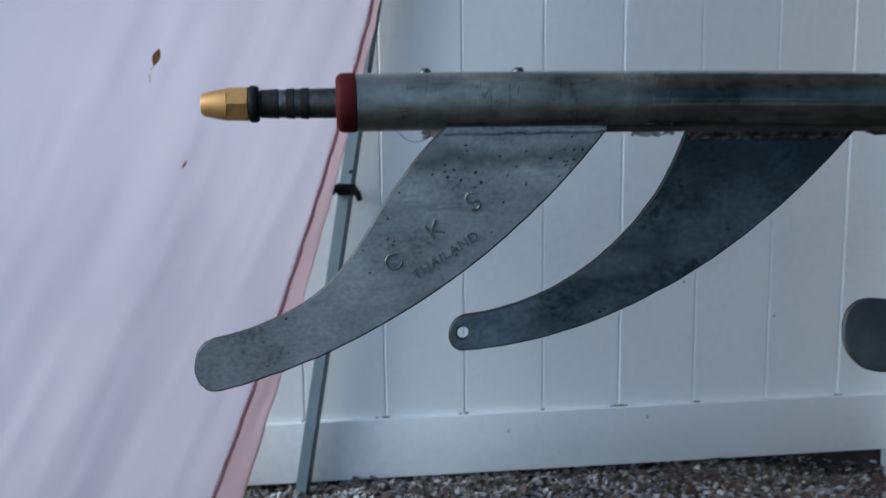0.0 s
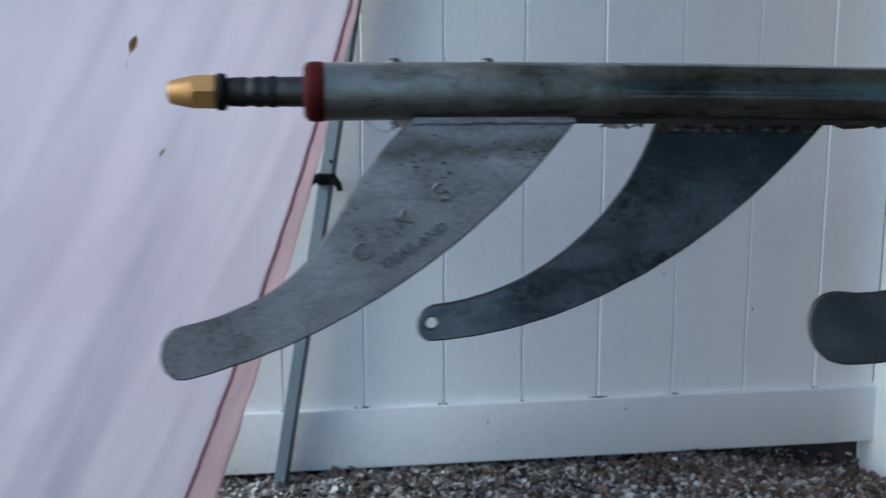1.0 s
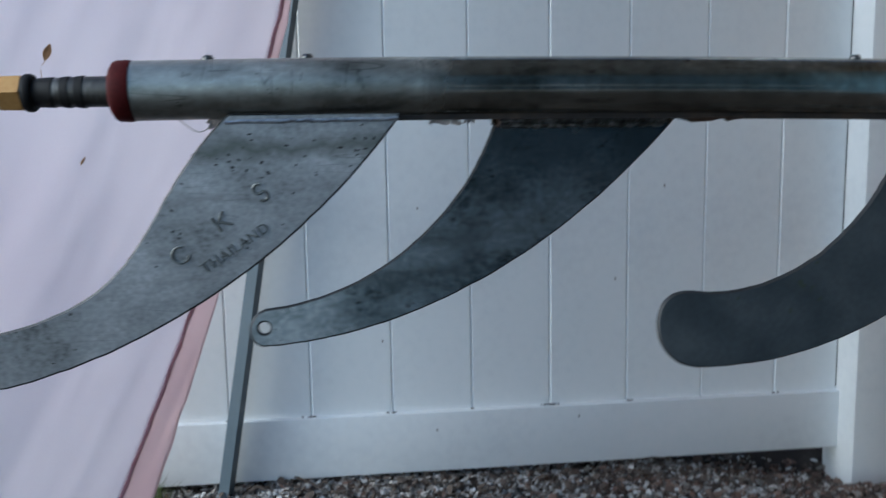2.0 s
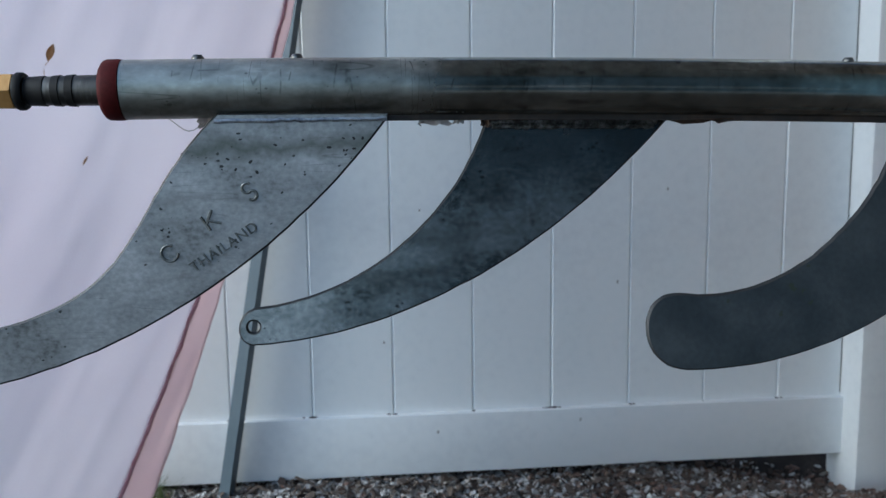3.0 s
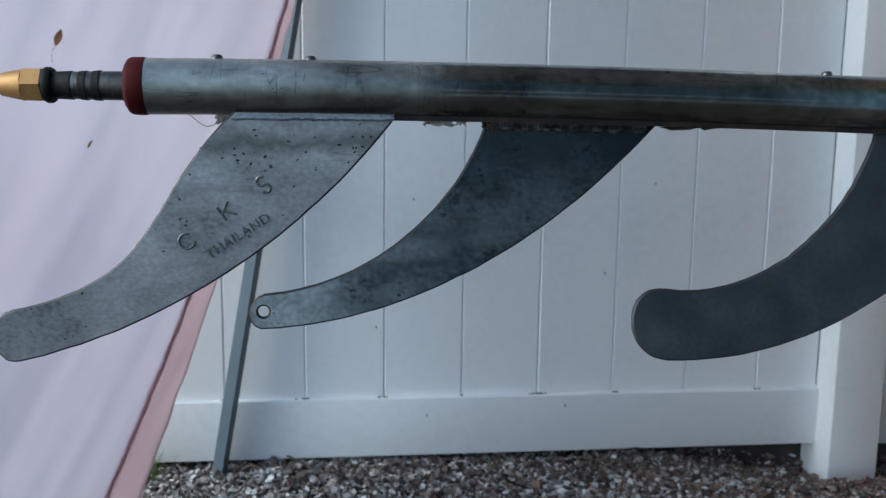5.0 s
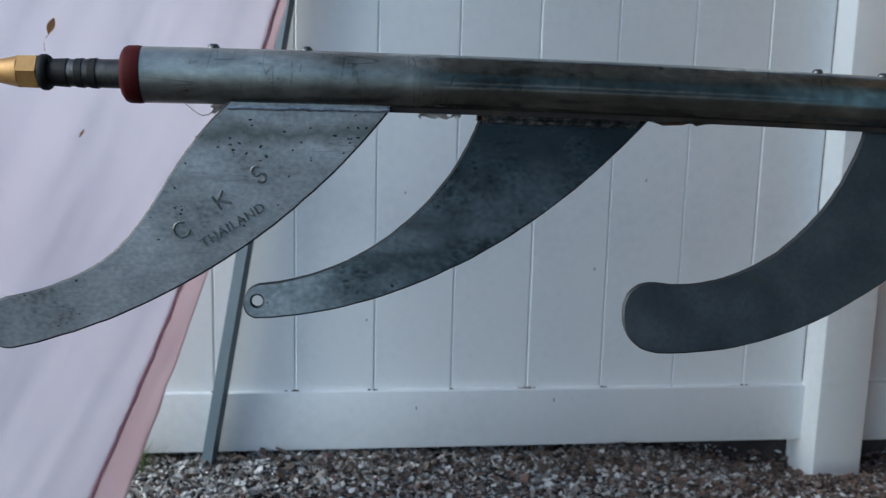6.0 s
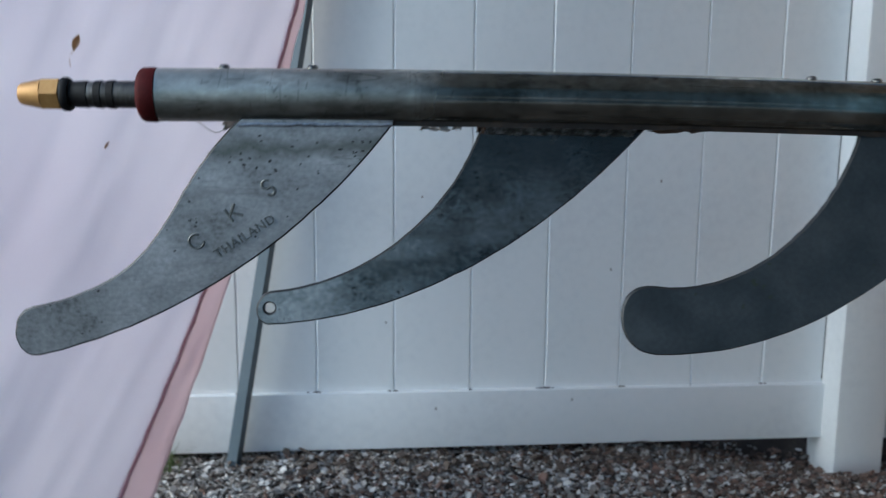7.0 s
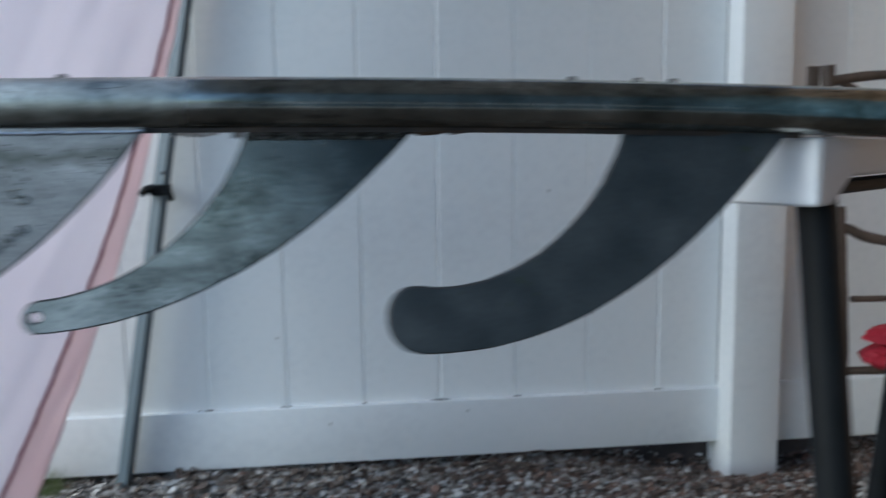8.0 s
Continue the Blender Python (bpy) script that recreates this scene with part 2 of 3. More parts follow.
TWIG = material("brown_bark", [(0.026, 0.018, 0.013), (0.068, 0.048, 0.036), (0.12, 0.09, 0.068)], 0.75, 0, 25, 200, 0.5, (1, 1, 0.3))
RED_CLOTH = material("red_cloth", [(0.2, 0.003, 0.014), (0.33, 0.007, 0.024)], 0.8, 0, 25, 500, 0.3)
SOIL = material("mulch_soil", [(0.010, 0.0075, 0.006), (0.026, 0.019, 0.015), (0.06, 0.046, 0.036)], 0.95, 0, 18, 120, 0.8)
CHIPS = material("grey_shell_chips", [(0.06, 0.05, 0.043), (0.17, 0.15, 0.13), (0.26, 0.235, 0.21), (0.38, 0.355, 0.325),
                 (0.48, 0.46, 0.435), (0.64, 0.625, 0.61)], 0.8, 0, 30, 300, 0.5, island=True, spread=0.42)
BARK = material("bark_chips", [(0.026, 0.018, 0.014), (0.062, 0.042, 0.033), (0.125, 0.082, 0.062), (0.15, 0.088, 0.066), (0.24, 0.185, 0.145)],
                0.85, 0, 30, 300, 0.5, island=True, spread=0.42)
GRASS = material("grass", [(0.05, 0.08, 0.02), (0.13, 0.16, 0.05)], 0.6, 0, 40, 200, 0.1)
LEAF = material("dry_leaf", [(0.36, 0.2, 0.1), (0.6, 0.4, 0.19)], 0.7, 0, 80, 300, 0.2, through_light=0.35)
KEEL = material("dark_rusty_bar", [(0.014, 0.012, 0.011), (0.035, 0.027, 0.022), (0.09, 0.06, 0.04)], 0.6, 0.3, 30, 200, 0.3)
CUT_EDGE = material("dark_cut_edge", [(0.007, 0.007, 0.008), (0.022, 0.022, 0.023)], 0.6, 0.0, 60, 300, 0.2)
SPECK = material("grey_speck", [(0.2, 0.18, 0.16), (0.34, 0.32, 0.3)], 0.8, 0, 200, 600, 0.2)
CONCRETE = material("concrete", [(0.3, 0.29, 0.275), (0.4, 0.39, 0.375), (0.46, 0.45, 0.43)], 0.85, 0, 3, 120, 0.3)
BLUE_WALL = material("blue_painted_wall", [(0.05, 0.115, 0.175), (0.075, 0.155, 0.225)], 0.7, 0, 4, 80, 0.3)
BROWN_WALL = material("brown_wall", [(0.29, 0.18, 0.105), (0.36, 0.23, 0.14)], 0.75, 0, 4, 80, 0.3)
STUCCO = material("grey_stucco", [(0.2, 0.19, 0.18), (0.27, 0.26, 0.25)], 0.85, 0, 4, 80, 0.4)


# ---------------------------------------------------------------- mesh helpers
def part(name, bm, mat, parent=None, label="", smooth=True):
    """Links a bmesh as one mesh object under a thing or a part."""
    me = bpy.data.meshes.new(name)
    bmesh.ops.recalc_face_normals(bm, faces=bm.faces)
    bm.to_mesh(me)
    bm.free()
    me.materials.append(mat)
    if smooth:
        me.polygons.foreach_set("use_smooth", [True] * len(me.polygons))
        me.set_sharp_from_angle(angle=radians(35))
    ob = new(name, me)
    if parent:
        ob.parent = parent
    return tagged(ob, label)


def thing(name, label, category, at=(0, 0, 0), group="", kind=""):
    ob = new(name)
    ob.location = at
    ob.empty_display_size = 0.05
    bpy.context.view_layer.update()
    return tagged(ob, label, category, group, kind)


def box(bm, x0, x1, y0, y1, z0, z1, bevel=0.0, turn=None):
    vs = bmesh.ops.create_cube(bm, size=1)["verts"]
    for v in vs:
        v.co = Vector(((x0 + x1) / 2 + v.co.x * (x1 - x0), (y0 + y1) / 2 + v.co.y * (y1 - y0), (z0 + z1) / 2 + v.co.z * (z1 - z0)))
        if turn:
            v.co = turn @ v.co
    if bevel:
        edges = list({e for v in vs for e in v.link_edges})
        bmesh.ops.bevel(bm, geom=edges, offset=bevel, segments=2, affect="EDGES", profile=0.6)
    return bm


def sweep(bm, pts, radii, sides=12, twist=0.0, caps=True):
    """A tube along the points; radii: one or one for each point."""
    pts = [Vector(p) for p in pts]
    radii = radii if hasattr(radii, "__len__") else [radii] * len(pts)
    rings, up = [], None
    for i, p in enumerate(pts):
        d = (pts[min(i + 1, len(pts) - 1)] - pts[max(i - 1, 0)]).normalized()
        if up is None:
            up = Vector((0, 0, 1)) if abs(d.z) < 0.9 else Vector((0, 1, 0))
        side = d.cross(up).normalized()
        up = side.cross(d).normalized()
        rings.append([bm.verts.new(p + radii[i] * (math.cos(a + twist) * side + math.sin(a + twist) * up))
                      for a in (2 * math.pi * k / sides for k in range(sides))])
    for a, b in zip(rings, rings[1:]):
        for k in range(sides):
            bm.faces.new((a[k], a[(k + 1) % sides], b[(k + 1) % sides], b[k]))
    if caps:
        bm.faces.new(rings[0])
        bm.faces.new(rings[-1][::-1])
    return bm


def lathe_x(bm, profile, centre, sides=48, tilt=0.0):
    """Turns (x, radius) pairs about the x axis through centre (y, z); closes the ends."""
    rings = [[bm.verts.new((x, centre[0] + tilt * (x + 0.2175) + r * math.cos(2 * math.pi * k / sides), centre[1] + r * math.sin(2 * math.pi * k / sides)))
              for k in range(sides)] for x, r in profile]
    for a, b in zip(rings, rings[1:]):
        for k in range(sides):
            bm.faces.new((a[k], a[(k + 1) % sides], b[(k + 1) % sides], b[k]))
    bm.faces.new(rings[0])
    bm.faces.new(rings[-1][::-1])
    return bm


def bezier(p, n):
    a, b, c, d = [Vector(q) for q in p]
    return [a * (1 - t) ** 3 + 3 * b * t * (1 - t) ** 2 + 3 * c * t * t * (1 - t) + d * t ** 3 for t in (i / n for i in range(n + 1))]


def plane_noise(x, y, s, seed=0.0):
    return noise.noise(Vector((x * s, y * s, seed)))


# ---------------------------------------------------------------- ground
def ground_z(x, y):
    z = 0.012 + 0.008 * plane_noise(x, y, 3.0, 1) + 0.005 * plane_noise(x, y, 11.0, 2)
    near = math.exp(-((y - 1.36) / 0.16) ** 2)
    z += near * 0.014 * math.exp(-((x + 0.05) / 0.45) ** 2)
    z -= near * 0.05 * math.exp(-((x - 0.98) / 0.3) ** 2) * (0 if y < 1.2 else min(1, (y - 1.2) / 0.08))
    # bank behind the fence, added so the gap under the rail stays dark
    if y > 1.375:
        z += 0.1 * min(1.0, (y - 1.375) / 0.05)
    return z


def spaced(lo, hi, step, far):
    inner = list(np.arange(lo, hi + 1e-6, step))
    outer = [0.15, 0.4, 0.9, 2, 5, 12, 30, 80, 200]
    return [lo - d for d in reversed(outer) if d <= far] + inner + [hi + d for d in outer if d <= far]


gx, gy = spaced(-1.6, 2.4, 0.025, 200), spaced(0.3, 1.7, 0.025, 200)
verts = [(x, y, ground_z(x, y)) for y in gy for x in gx]
faces = [(j * len(gx) + i, j * len(gx) + i + 1, (j + 1) * len(gx) + i + 1, (j + 1) * len(gx) + i) for j in range(len(gy) - 1) for i in range(len(gx) - 1)]
gm = bpy.data.meshes.new("ground")
gm.from_pydata(verts, [], faces)
gm.polygons.foreach_set("use_smooth", [True] * len(gm.polygons))
gm.materials.append(SOIL)
tagged(new("ground", gm), "dark brown soil under shell and bark mulch", "ground", kind="structure")


def mulch(name, count, x0, x1, y0, y1, size0, size1, flat, mat, label, category, lift=0.004, seed=5, share=(1.0, 1.0)):
    rnd = random.Random(seed)
    vs, fs = [], []
    for _ in range(count):
        x, y = rnd.uniform(x0, x1), rnd.uniform(y0, y1)
        mixed = min(1.0, max(0.0, 0.5 + 0.9 * (x - 0.2) + 0.7 * plane_noise(x, y, 5, 12)))
        if rnd.random() > share[0] + (share[1] - share[0]) * mixed:
            continue
        s = rnd.uniform(size0, size1) * rnd.uniform(0.6, 1.3)
        n = rnd.choice((4, 5, 5, 6))
        asp, th = rnd.uniform(0.28, 1.0), s * rnd.uniform(*flat)
        rot = Euler((rnd.gauss(0, 0.45), rnd.gauss(0, 0.45), rnd.uniform(0, 6.28))).to_matrix()
        base = Vector((x, y, ground_z(x, y) + lift * rnd.uniform(-0.3, 1.6)))
        k = len(vs)
        ring = [(math.cos(6.283 * i / n + rnd.uniform(-0.3, 0.3)) * rnd.uniform(0.8, 1.1), math.sin(6.283 * i / n) * asp) for i in range(n)]
        for up, shrink in ((-0.5, 0.95), (0.5, 0.9)):
            for a, b in ring:
                vs.append(base + rot @ Vector((a * s / 2 * shrink, b * s / 2 * shrink, up * th)))
        fs.append(tuple(k + n + i for i in range(n)))
        for i in range(n):
            j = (i + 1) % n
            fs.append((k + i, k + j, k + n + j, k + n + i))
    me = bpy.data.meshes.new(name)
    me.from_pydata(vs, [], fs)
    me.materials.append(mat)
    return tagged(new(name, me), label, category, kind="stuff")


mulch("shell_mulch", 42000, -0.8, 1.35, 0.88, 1.385, 0.006, 0.0185, (0.05, 0.18), CHIPS, "pale grey shell flakes spread over the soil", "mulch", 0.006, share=(1.0, 0.38))
mulch("bark_mulch", 24000, -0.8, 1.35, 0.88, 1.385, 0.007, 0.023, (0.05, 0.18), BARK, "brown bark chips mixed into the shell flakes", "mulch", 0.0055, 7, (0.2, 0.95))

# ---------------------------------------------------------------- fence
FENCE_Y, PITCH = 1.35, 0.151
fence = thing("fence", "white vinyl tongue-and-groove privacy fence", "fence", (0.0, FENCE_Y, 0.0), kind="structure")


def board_mesh():
    """A vinyl board with eased edges and a tongue; front face at y = 0."""
    bm = bmesh.new()
    w, h0, h1 = PITCH, 0.05, 1.76
    prof = [(0.0, 0.0027), (0.0027, 0.0), (w - 0.0027, 0.0), (w, 0.0027), (w + 0.003, 0.0027), (w + 0.003, 0.02), (0.0, 0.02)]
    lo = [bm.verts.new((x, y, h0)) for x, y in prof]
    hi = [bm.verts.new((x, y, h1)) for x, y in prof]
    for i in range(len(prof)):
        j = (i + 1) % len(prof)
        bm.faces.new((lo[i], lo[j], hi[j], hi[i]))
    bm.faces.new(lo)
    bm.faces.new(hi[::-1])
    bmesh.ops.recalc_face_normals(bm, faces=bm.faces)
    me = bpy.data.meshes.new("board")
    bm.to_mesh(me)
    bm.free()
    me.materials.append(VINYL)
    return me


BOARD = board_mesh()


def panel(x0, x1, low, high):
    """Boards between two posts, with a bottom and a top rail."""
    n = round((x1 - x0) / PITCH)
    for i in range(n):
        b = new("board", BOARD)
        b.parent = fence
        b.location = (x0 + i * PITCH, 0.0004 * (i % 3), 0)
    for z0, z1 in ((low, high), (1.7, 1.84)):
        part("rail", box(bmesh.new(), x0 - 0.02, x1 + 0.03, -0.013, 0.035, z0, z1, 0.0035), VINYL, fence)


def fence_post(x):
    p = part("post", box(bmesh.new(), x - 0.052, x + 0.052, -0.065, 0.039, -0.25, 1.88, 0.005), VINYL, fence)
    bm = bmesh.new()
    box(bm, x - 0.058, x + 0.058, -0.071, 0.045, 1.88, 1.895, 0.003)
    top = bmesh.ops.create_cone(bm, cap_ends=True, segments=4, radius1=0.08, radius2=0.0, depth=0.035)["verts"]
    for v in top:
        v.co = Matrix.Rotation(radians(45), 3, "Z") @ v.co + Vector((x, -0.013, 1.9125))
    part("post_cap", bm, VINYL, fence)


panel(-1.51, -1.51 + 16 * PITCH, 0.042, 0.158)
panel(0.992, 0.992 + 12 * PITCH, 0.037, 0.164)
panel(-1.61 - 12 * PITCH, -1.61, 0.027, 0.158)
for px in (-1.56, 0.9375, 2.86):
    fence_post(px)

# plain unseen walls behind and beside the camera, added to shape light and reflections
tagged(part("wall_south", box(bmesh.new(), -0.12, 1.7, -1.7, -1.5, -0.2, 2.3, 0.01), BLUE_WALL), "plain blue wall, unseen, added for the blue reflections in the metal", "wall", kind="structure")
# unseen paving, added to give the metal something bright to mirror
tagged(part("pavement", box(bmesh.new(), -60, 60, -60, -1.1, -0.05, 0.05, 0.006), CONCRETE), "pale concrete paving beside the mulch bed, unseen, added for bright reflections and bounce", "pavement", kind="structure")
# white strip, added only to mirror as a pale line in the tube
tagged(part("trim", box(bmesh.new(), -0.12, 1.5, -1.5, -1.48, 0.53, 0.68, 0.004), VINYL), "white strip along the blue wall, unseen, added for the pale line mirrored in the tube", "trim", kind="structure")
# unseen brown wall, added to warm and shade the fence's right end
tagged(part("wall_east", box(bmesh.new(), 1.5, 1.7, -0.2, 1.25, -0.2, 2.3, 0.01), BROWN_WALL), "plain warm brown wall, unseen, added for warm bounce and shade on the right", "wall", kind="structure")
tagged(part("wall_southeast", box(bmesh.new(), 1.5, 1.7, -1.5, -0.2, -0.2, 2.3, 0.01), BLUE_WALL), "plain blue wall, unseen, added for the blue reflections in the metal", "wall", kind="structure")
# unseen canopy, added to block the sky so the fence dims rightwards
tagged(part("ceiling", box(bmesh.new(), -0.3, 1.7, -1.7, 1.5, 2.3, 2.33, 0.005), STUCCO), "plain grey canopy, unseen, added to shade the yard from above", "ceiling", kind="structure")

# ---------------------------------------------------------------- shaft tube with skegs
TUBE_Y = 0.430


def tube_z(x):
    """The height of the slightly bent tube's axis."""
    return 0.7043 - 0.0335 * x * x if x < 0.6 else 0.69224 - 0.0402 * (x - 0.6)


def tube_y(x):
    return TUBE_Y + 0.03 * (x + 0.05)


def tube_r(x):
    return min(0.0217, 0.0203 + 0.0022 * x)


motor = thing("propeller_shaft", "long galvanised steel propeller shaft tube with three welded skegs", "boat part", (0.0, TUBE_Y, 0.70))


def mpart(name, bm, mat, label="", parent=None, smooth=True):
    ob = part(name, bm, mat, parent or motor, label, smooth)
    ob.matrix_parent_inverse = (parent or motor).matrix_world.inverted()
    return ob


xs = [-0.204 + i * 0.02 for i in range(74)]
mpart("tube", sweep(bmesh.new(), [(x, tube_y(x), tube_z(x)) for x in xs], [tube_r(x) for x in xs], 56), GALV, "scratched galvanised steel tube")
bm = bmesh.new()
C = (tube_y(-0.23), tube_z(-0.21))
lathe_x(bm, [(-0.2175, 0.0106), (-0.2175, 0.0166), (-0.2158, 0.0191), (-0.2137, 0.0202), (-0.2070, 0.0204), (-0.2040, 0.0200), (-0.2040, 0.0124)], C)
mpart("end_cap", bm, RED_RUBBER, "dark red rubber end cap")
mpart("shaft", lathe_x(bmesh.new(), [(-0.2796, 0.0087), (-0.2710, 0.0090), (-0.2457, 0.0099), (-0.2154, 0.0103)], C, 48, -0.15), SHAFT, "stained steel shaft")
# nearly flush rings that stand for black stain bands on the shaft
for x0, x1 in ((-0.2690, -0.2561), (-0.2518, -0.2454), (-0.2421, -0.2357)):
    mpart("ring", lathe_x(bmesh.new(), [(x0, 0.0093), (x0 + 0.0006, 0.0096 + 0.03 * (x0 + 0.269)), (x1 - 0.0006, 0.0098 + 0.03 * (x1 + 0.269)), (x1, 0.0094)], C, 36, -0.15), BLACK_RUBBER, "black stained band round the shaft")
mpart("washer", lathe_x(bmesh.new(), [(-0.2767, 0.0080), (-0.2767, 0.0119), (-0.2753, 0.0127), (-0.2721, 0.0127), (-0.2704, 0.0117), (-0.2704, 0.0093)], C, 40, -0.15),
      BLACK_RUBBER, "black lock washer")
bm = bmesh.new()
lathe_x(bm, [(-0.2922, 0.0111), (-0.2913, 0.0126), (-0.2774, 0.0129), (-0.2767, 0.0119)], C, 6, -0.15)
lathe_x(bm, [(-0.3096, 0.0040), (-0.3096, 0.0069), (-0.3078, 0.0081), (-0.2918, 0.0113), (-0.2908, 0.0097)], C, 40, -0.15)
mpart("nut", bm, BRASS, "tapered brass hexagon nut")
for x in (-0.1555, -0.0895, 0.3165, 0.3745, 0.406):
    bm = bmesh.new()
    z = tube_z(x) + tube_r(x) - 0.001
    for r0, z0, r1, z1 in ((0.0042, 0.0, 0.0042, 0.0018), (0.0042, 0.0018, 0.0028, 0.0036)):
        vs = bmesh.ops.create_cone(bm, cap_ends=True, segments=16, radius1=r0, radius2=r1, depth=z1 - z0)["verts"]
        bmesh.ops.translate(bm, verts=vs, vec=(x, tube_y(x), z + (z0 + z1) / 2))
    mpart("screw", bm, SCREW)

# flat bar under the tube
bar_x = [-0.035 + i * 0.02 for i in range(29)]
bm = bmesh.new()
rows = [[bm.verts.new((x, tube_y(x) + a, tube_z(x) - tube_r(x) - b + 0.0025)) for a, b in ((-0.0055, 0.0), (-0.0055, 0.0055), (0.0055, 0.0055), (0.0055, 0.0))] for x in bar_x]
for a, b in zip(rows, rows[1:]):
    for k in range(4):
        bm.faces.new((a[k], a[(k + 1) % 4], b[(k + 1) % 4], b[k]))
bm.faces.new(rows[0])
bm.faces.new(rows[-1][::-1])
mpart("keel_bar", bm, KEEL, "rusty flat bar under the tube")


def skeg(upper, tip_out, lower, y_top, y_tip, mat, label, hole=None, tab=0.004):
    """A curved steel plate: its two long edges and its round tip are Bezier curves in (x, z); it leans from y_top to y_tip.
    tab: how far its root reaches up against the tube."""
    z_top, z_tip = upper[0][1], lower[0][1]
    edge = bezier(upper, 36)
    u = (Vector(upper[3]) - Vector(upper[2])).normalized() * tip_out
    w = (Vector(lower[0]) - Vector(lower[1])).normalized() * tip_out
    edge += bezier([upper[3], Vector(upper[3]) + u, Vector(lower[0]) + w, lower[0]], 20)[1:]
    edge += bezier(lower, 36)[1:]
    edge += [Vector((lower[3][0], lower[3][1] + tab)), Vector((upper[0][0], upper[0][1] + tab))]
    rnd = random.Random(len(label))
    edge = [p + Vector((rnd.gauss(0, 0.00016), rnd.gauss(0, 0.00016))) for p in edge]
    lean = lambda z: y_top + (y_tip - y_top) * (z_top - z) / (z_top - z_tip)
    bm = bmesh.new()
    loops = [edge]
    if hole:
        loops.append([Vector(hole[:2]) + hole[2] * Vector((math.cos(a), math.sin(a))) for a in (2 * math.pi * k / 28 for k in range(28))])
    th = 0.0021
    fill = []
    for lp in loops:
        vs = [bm.verts.new((p.x, 0, p.y)) for p in lp]
        fill += [bm.edges.new((vs[i], vs[(i + 1) % len(vs)])) for i in range(len(vs))]
    bmesh.ops.triangle_fill(bm, edges=fill, use_beauty=True)
    res = bmesh.ops.extrude_face_region(bm, geom=list(bm.faces))
    back = {v for v in res["geom"] if isinstance(v, bmesh.types.BMVert)}
    for v in bm.verts:
        v.co.y = lean(v.co.z) + (th if v in back else -th)
    bm.normal_update()
    rim = [e for e in bm.edges if len(e.link_faces) == 2 and e.calc_face_angle(0) > 1.2]
    bmesh.ops.bevel(bm, geom=rim, offset=0.0014, segments=1, affect="EDGES")
    bm.normal_update()
    for f in bm.faces:
        f.material_index = 1 if abs(f.normal.y) < 0.92 else 0
    ob = mpart("skeg", bm, mat, label)
    ob.data.materials.append(CUT_EDGE)
    return ob, lean


def weld(x0, x1, y, n, parent, r, drop, mat, label):
    """A lumpy weld bead between tube and plate."""
    bm = bmesh.new()
    pts, rad = [], []
    for i in range(n + 1):
        x = x0 + (x1 - x0) * i / n
        a = noise.noise(Vector((x * 260, y * 50, 3)))
        pts.append((x, y + 0.0006 * a, tube_z(x) - tube_r(x) - drop + 0.0007 * noise.noise(Vector((x * 190, 7, y)))))
        rad.append(r * (1 + 0.45 * a))
    ob = part("weld_bead", sweep(bm, pts, rad, 8), mat, parent, label)
    ob.matrix_parent_inverse = parent.matrix_world.inverted()
    return ob


fin_a, lean_a = skeg([(-0.1436, 0.6858), (-0.2104, 0.6242), (-0.1962, 0.5632), (-0.3078, 0.5399)], 0.022,
                     [(-0.3055, 0.5000), (-0.2005, 0.5231), (-0.0933, 0.5951), (-0.0270, 0.6846)], 0.4165, 0.434, FIN_A,
                     "scratched bare grey steel skeg with stamped marks", tab=0.0008)
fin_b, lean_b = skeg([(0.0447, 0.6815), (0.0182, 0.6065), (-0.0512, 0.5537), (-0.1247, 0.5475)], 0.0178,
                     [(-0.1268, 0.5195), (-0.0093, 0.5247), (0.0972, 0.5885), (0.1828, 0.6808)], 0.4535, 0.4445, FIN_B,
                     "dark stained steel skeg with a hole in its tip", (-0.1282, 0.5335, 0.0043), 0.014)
fin_c, lean_c = skeg([(0.3618, 0.6764), (0.3348, 0.5992), (0.2588, 0.5436), (0.1842, 0.5538)], 0.0385,
                     [(0.185, 0.499), (0.3176, 0.4942), (0.419, 0.571), (0.508, 0.672)], 0.442, 0.409, FIN_C,
                     "smooth slate grey painted steel skeg")
bpy.context.view_layer.update()
weld(-0.1445, -0.029, 0.4150, 150, fin_a, 0.0015, 0.0022, WELD, "silvery weld bead")
weld(0.047, 0.174, 0.4505, 160, fin_b, 0.0028, 0.0030, WELD_DARK, "dark weld bead")
weld(0.049, 0.171, 0.4500, 160, fin_b, 0.0024, 0.0066, WELD_DARK, "dark weld bead")

# ---------------------------------------------------------------- leaning pole
pole = thing("tent_pole", "grey square metal pole leaning on the fence", "pole", (-0.313, 1.318, 0.012))
bm = bmesh.new()
P0, P1 = Vector((-0.3135, 1.314, 0.01)), Vector((0.0135, 1.331, 1.9))
sweep(bm, [P0, P0.lerp(P1, 0.33), P0.lerp(P1, 0.66), P1], 0.0146, 4, radians(67))
ob = part("pole_tube", bm, POLE, pole, smooth=False)
ob.matrix_parent_inverse = pole.matrix_world.inverted()

# ---------------------------------------------------------------- hanging sheet
def sheet_edge(z):
    return -0.4304 + 0.362 * z - 0.0568 * z * z


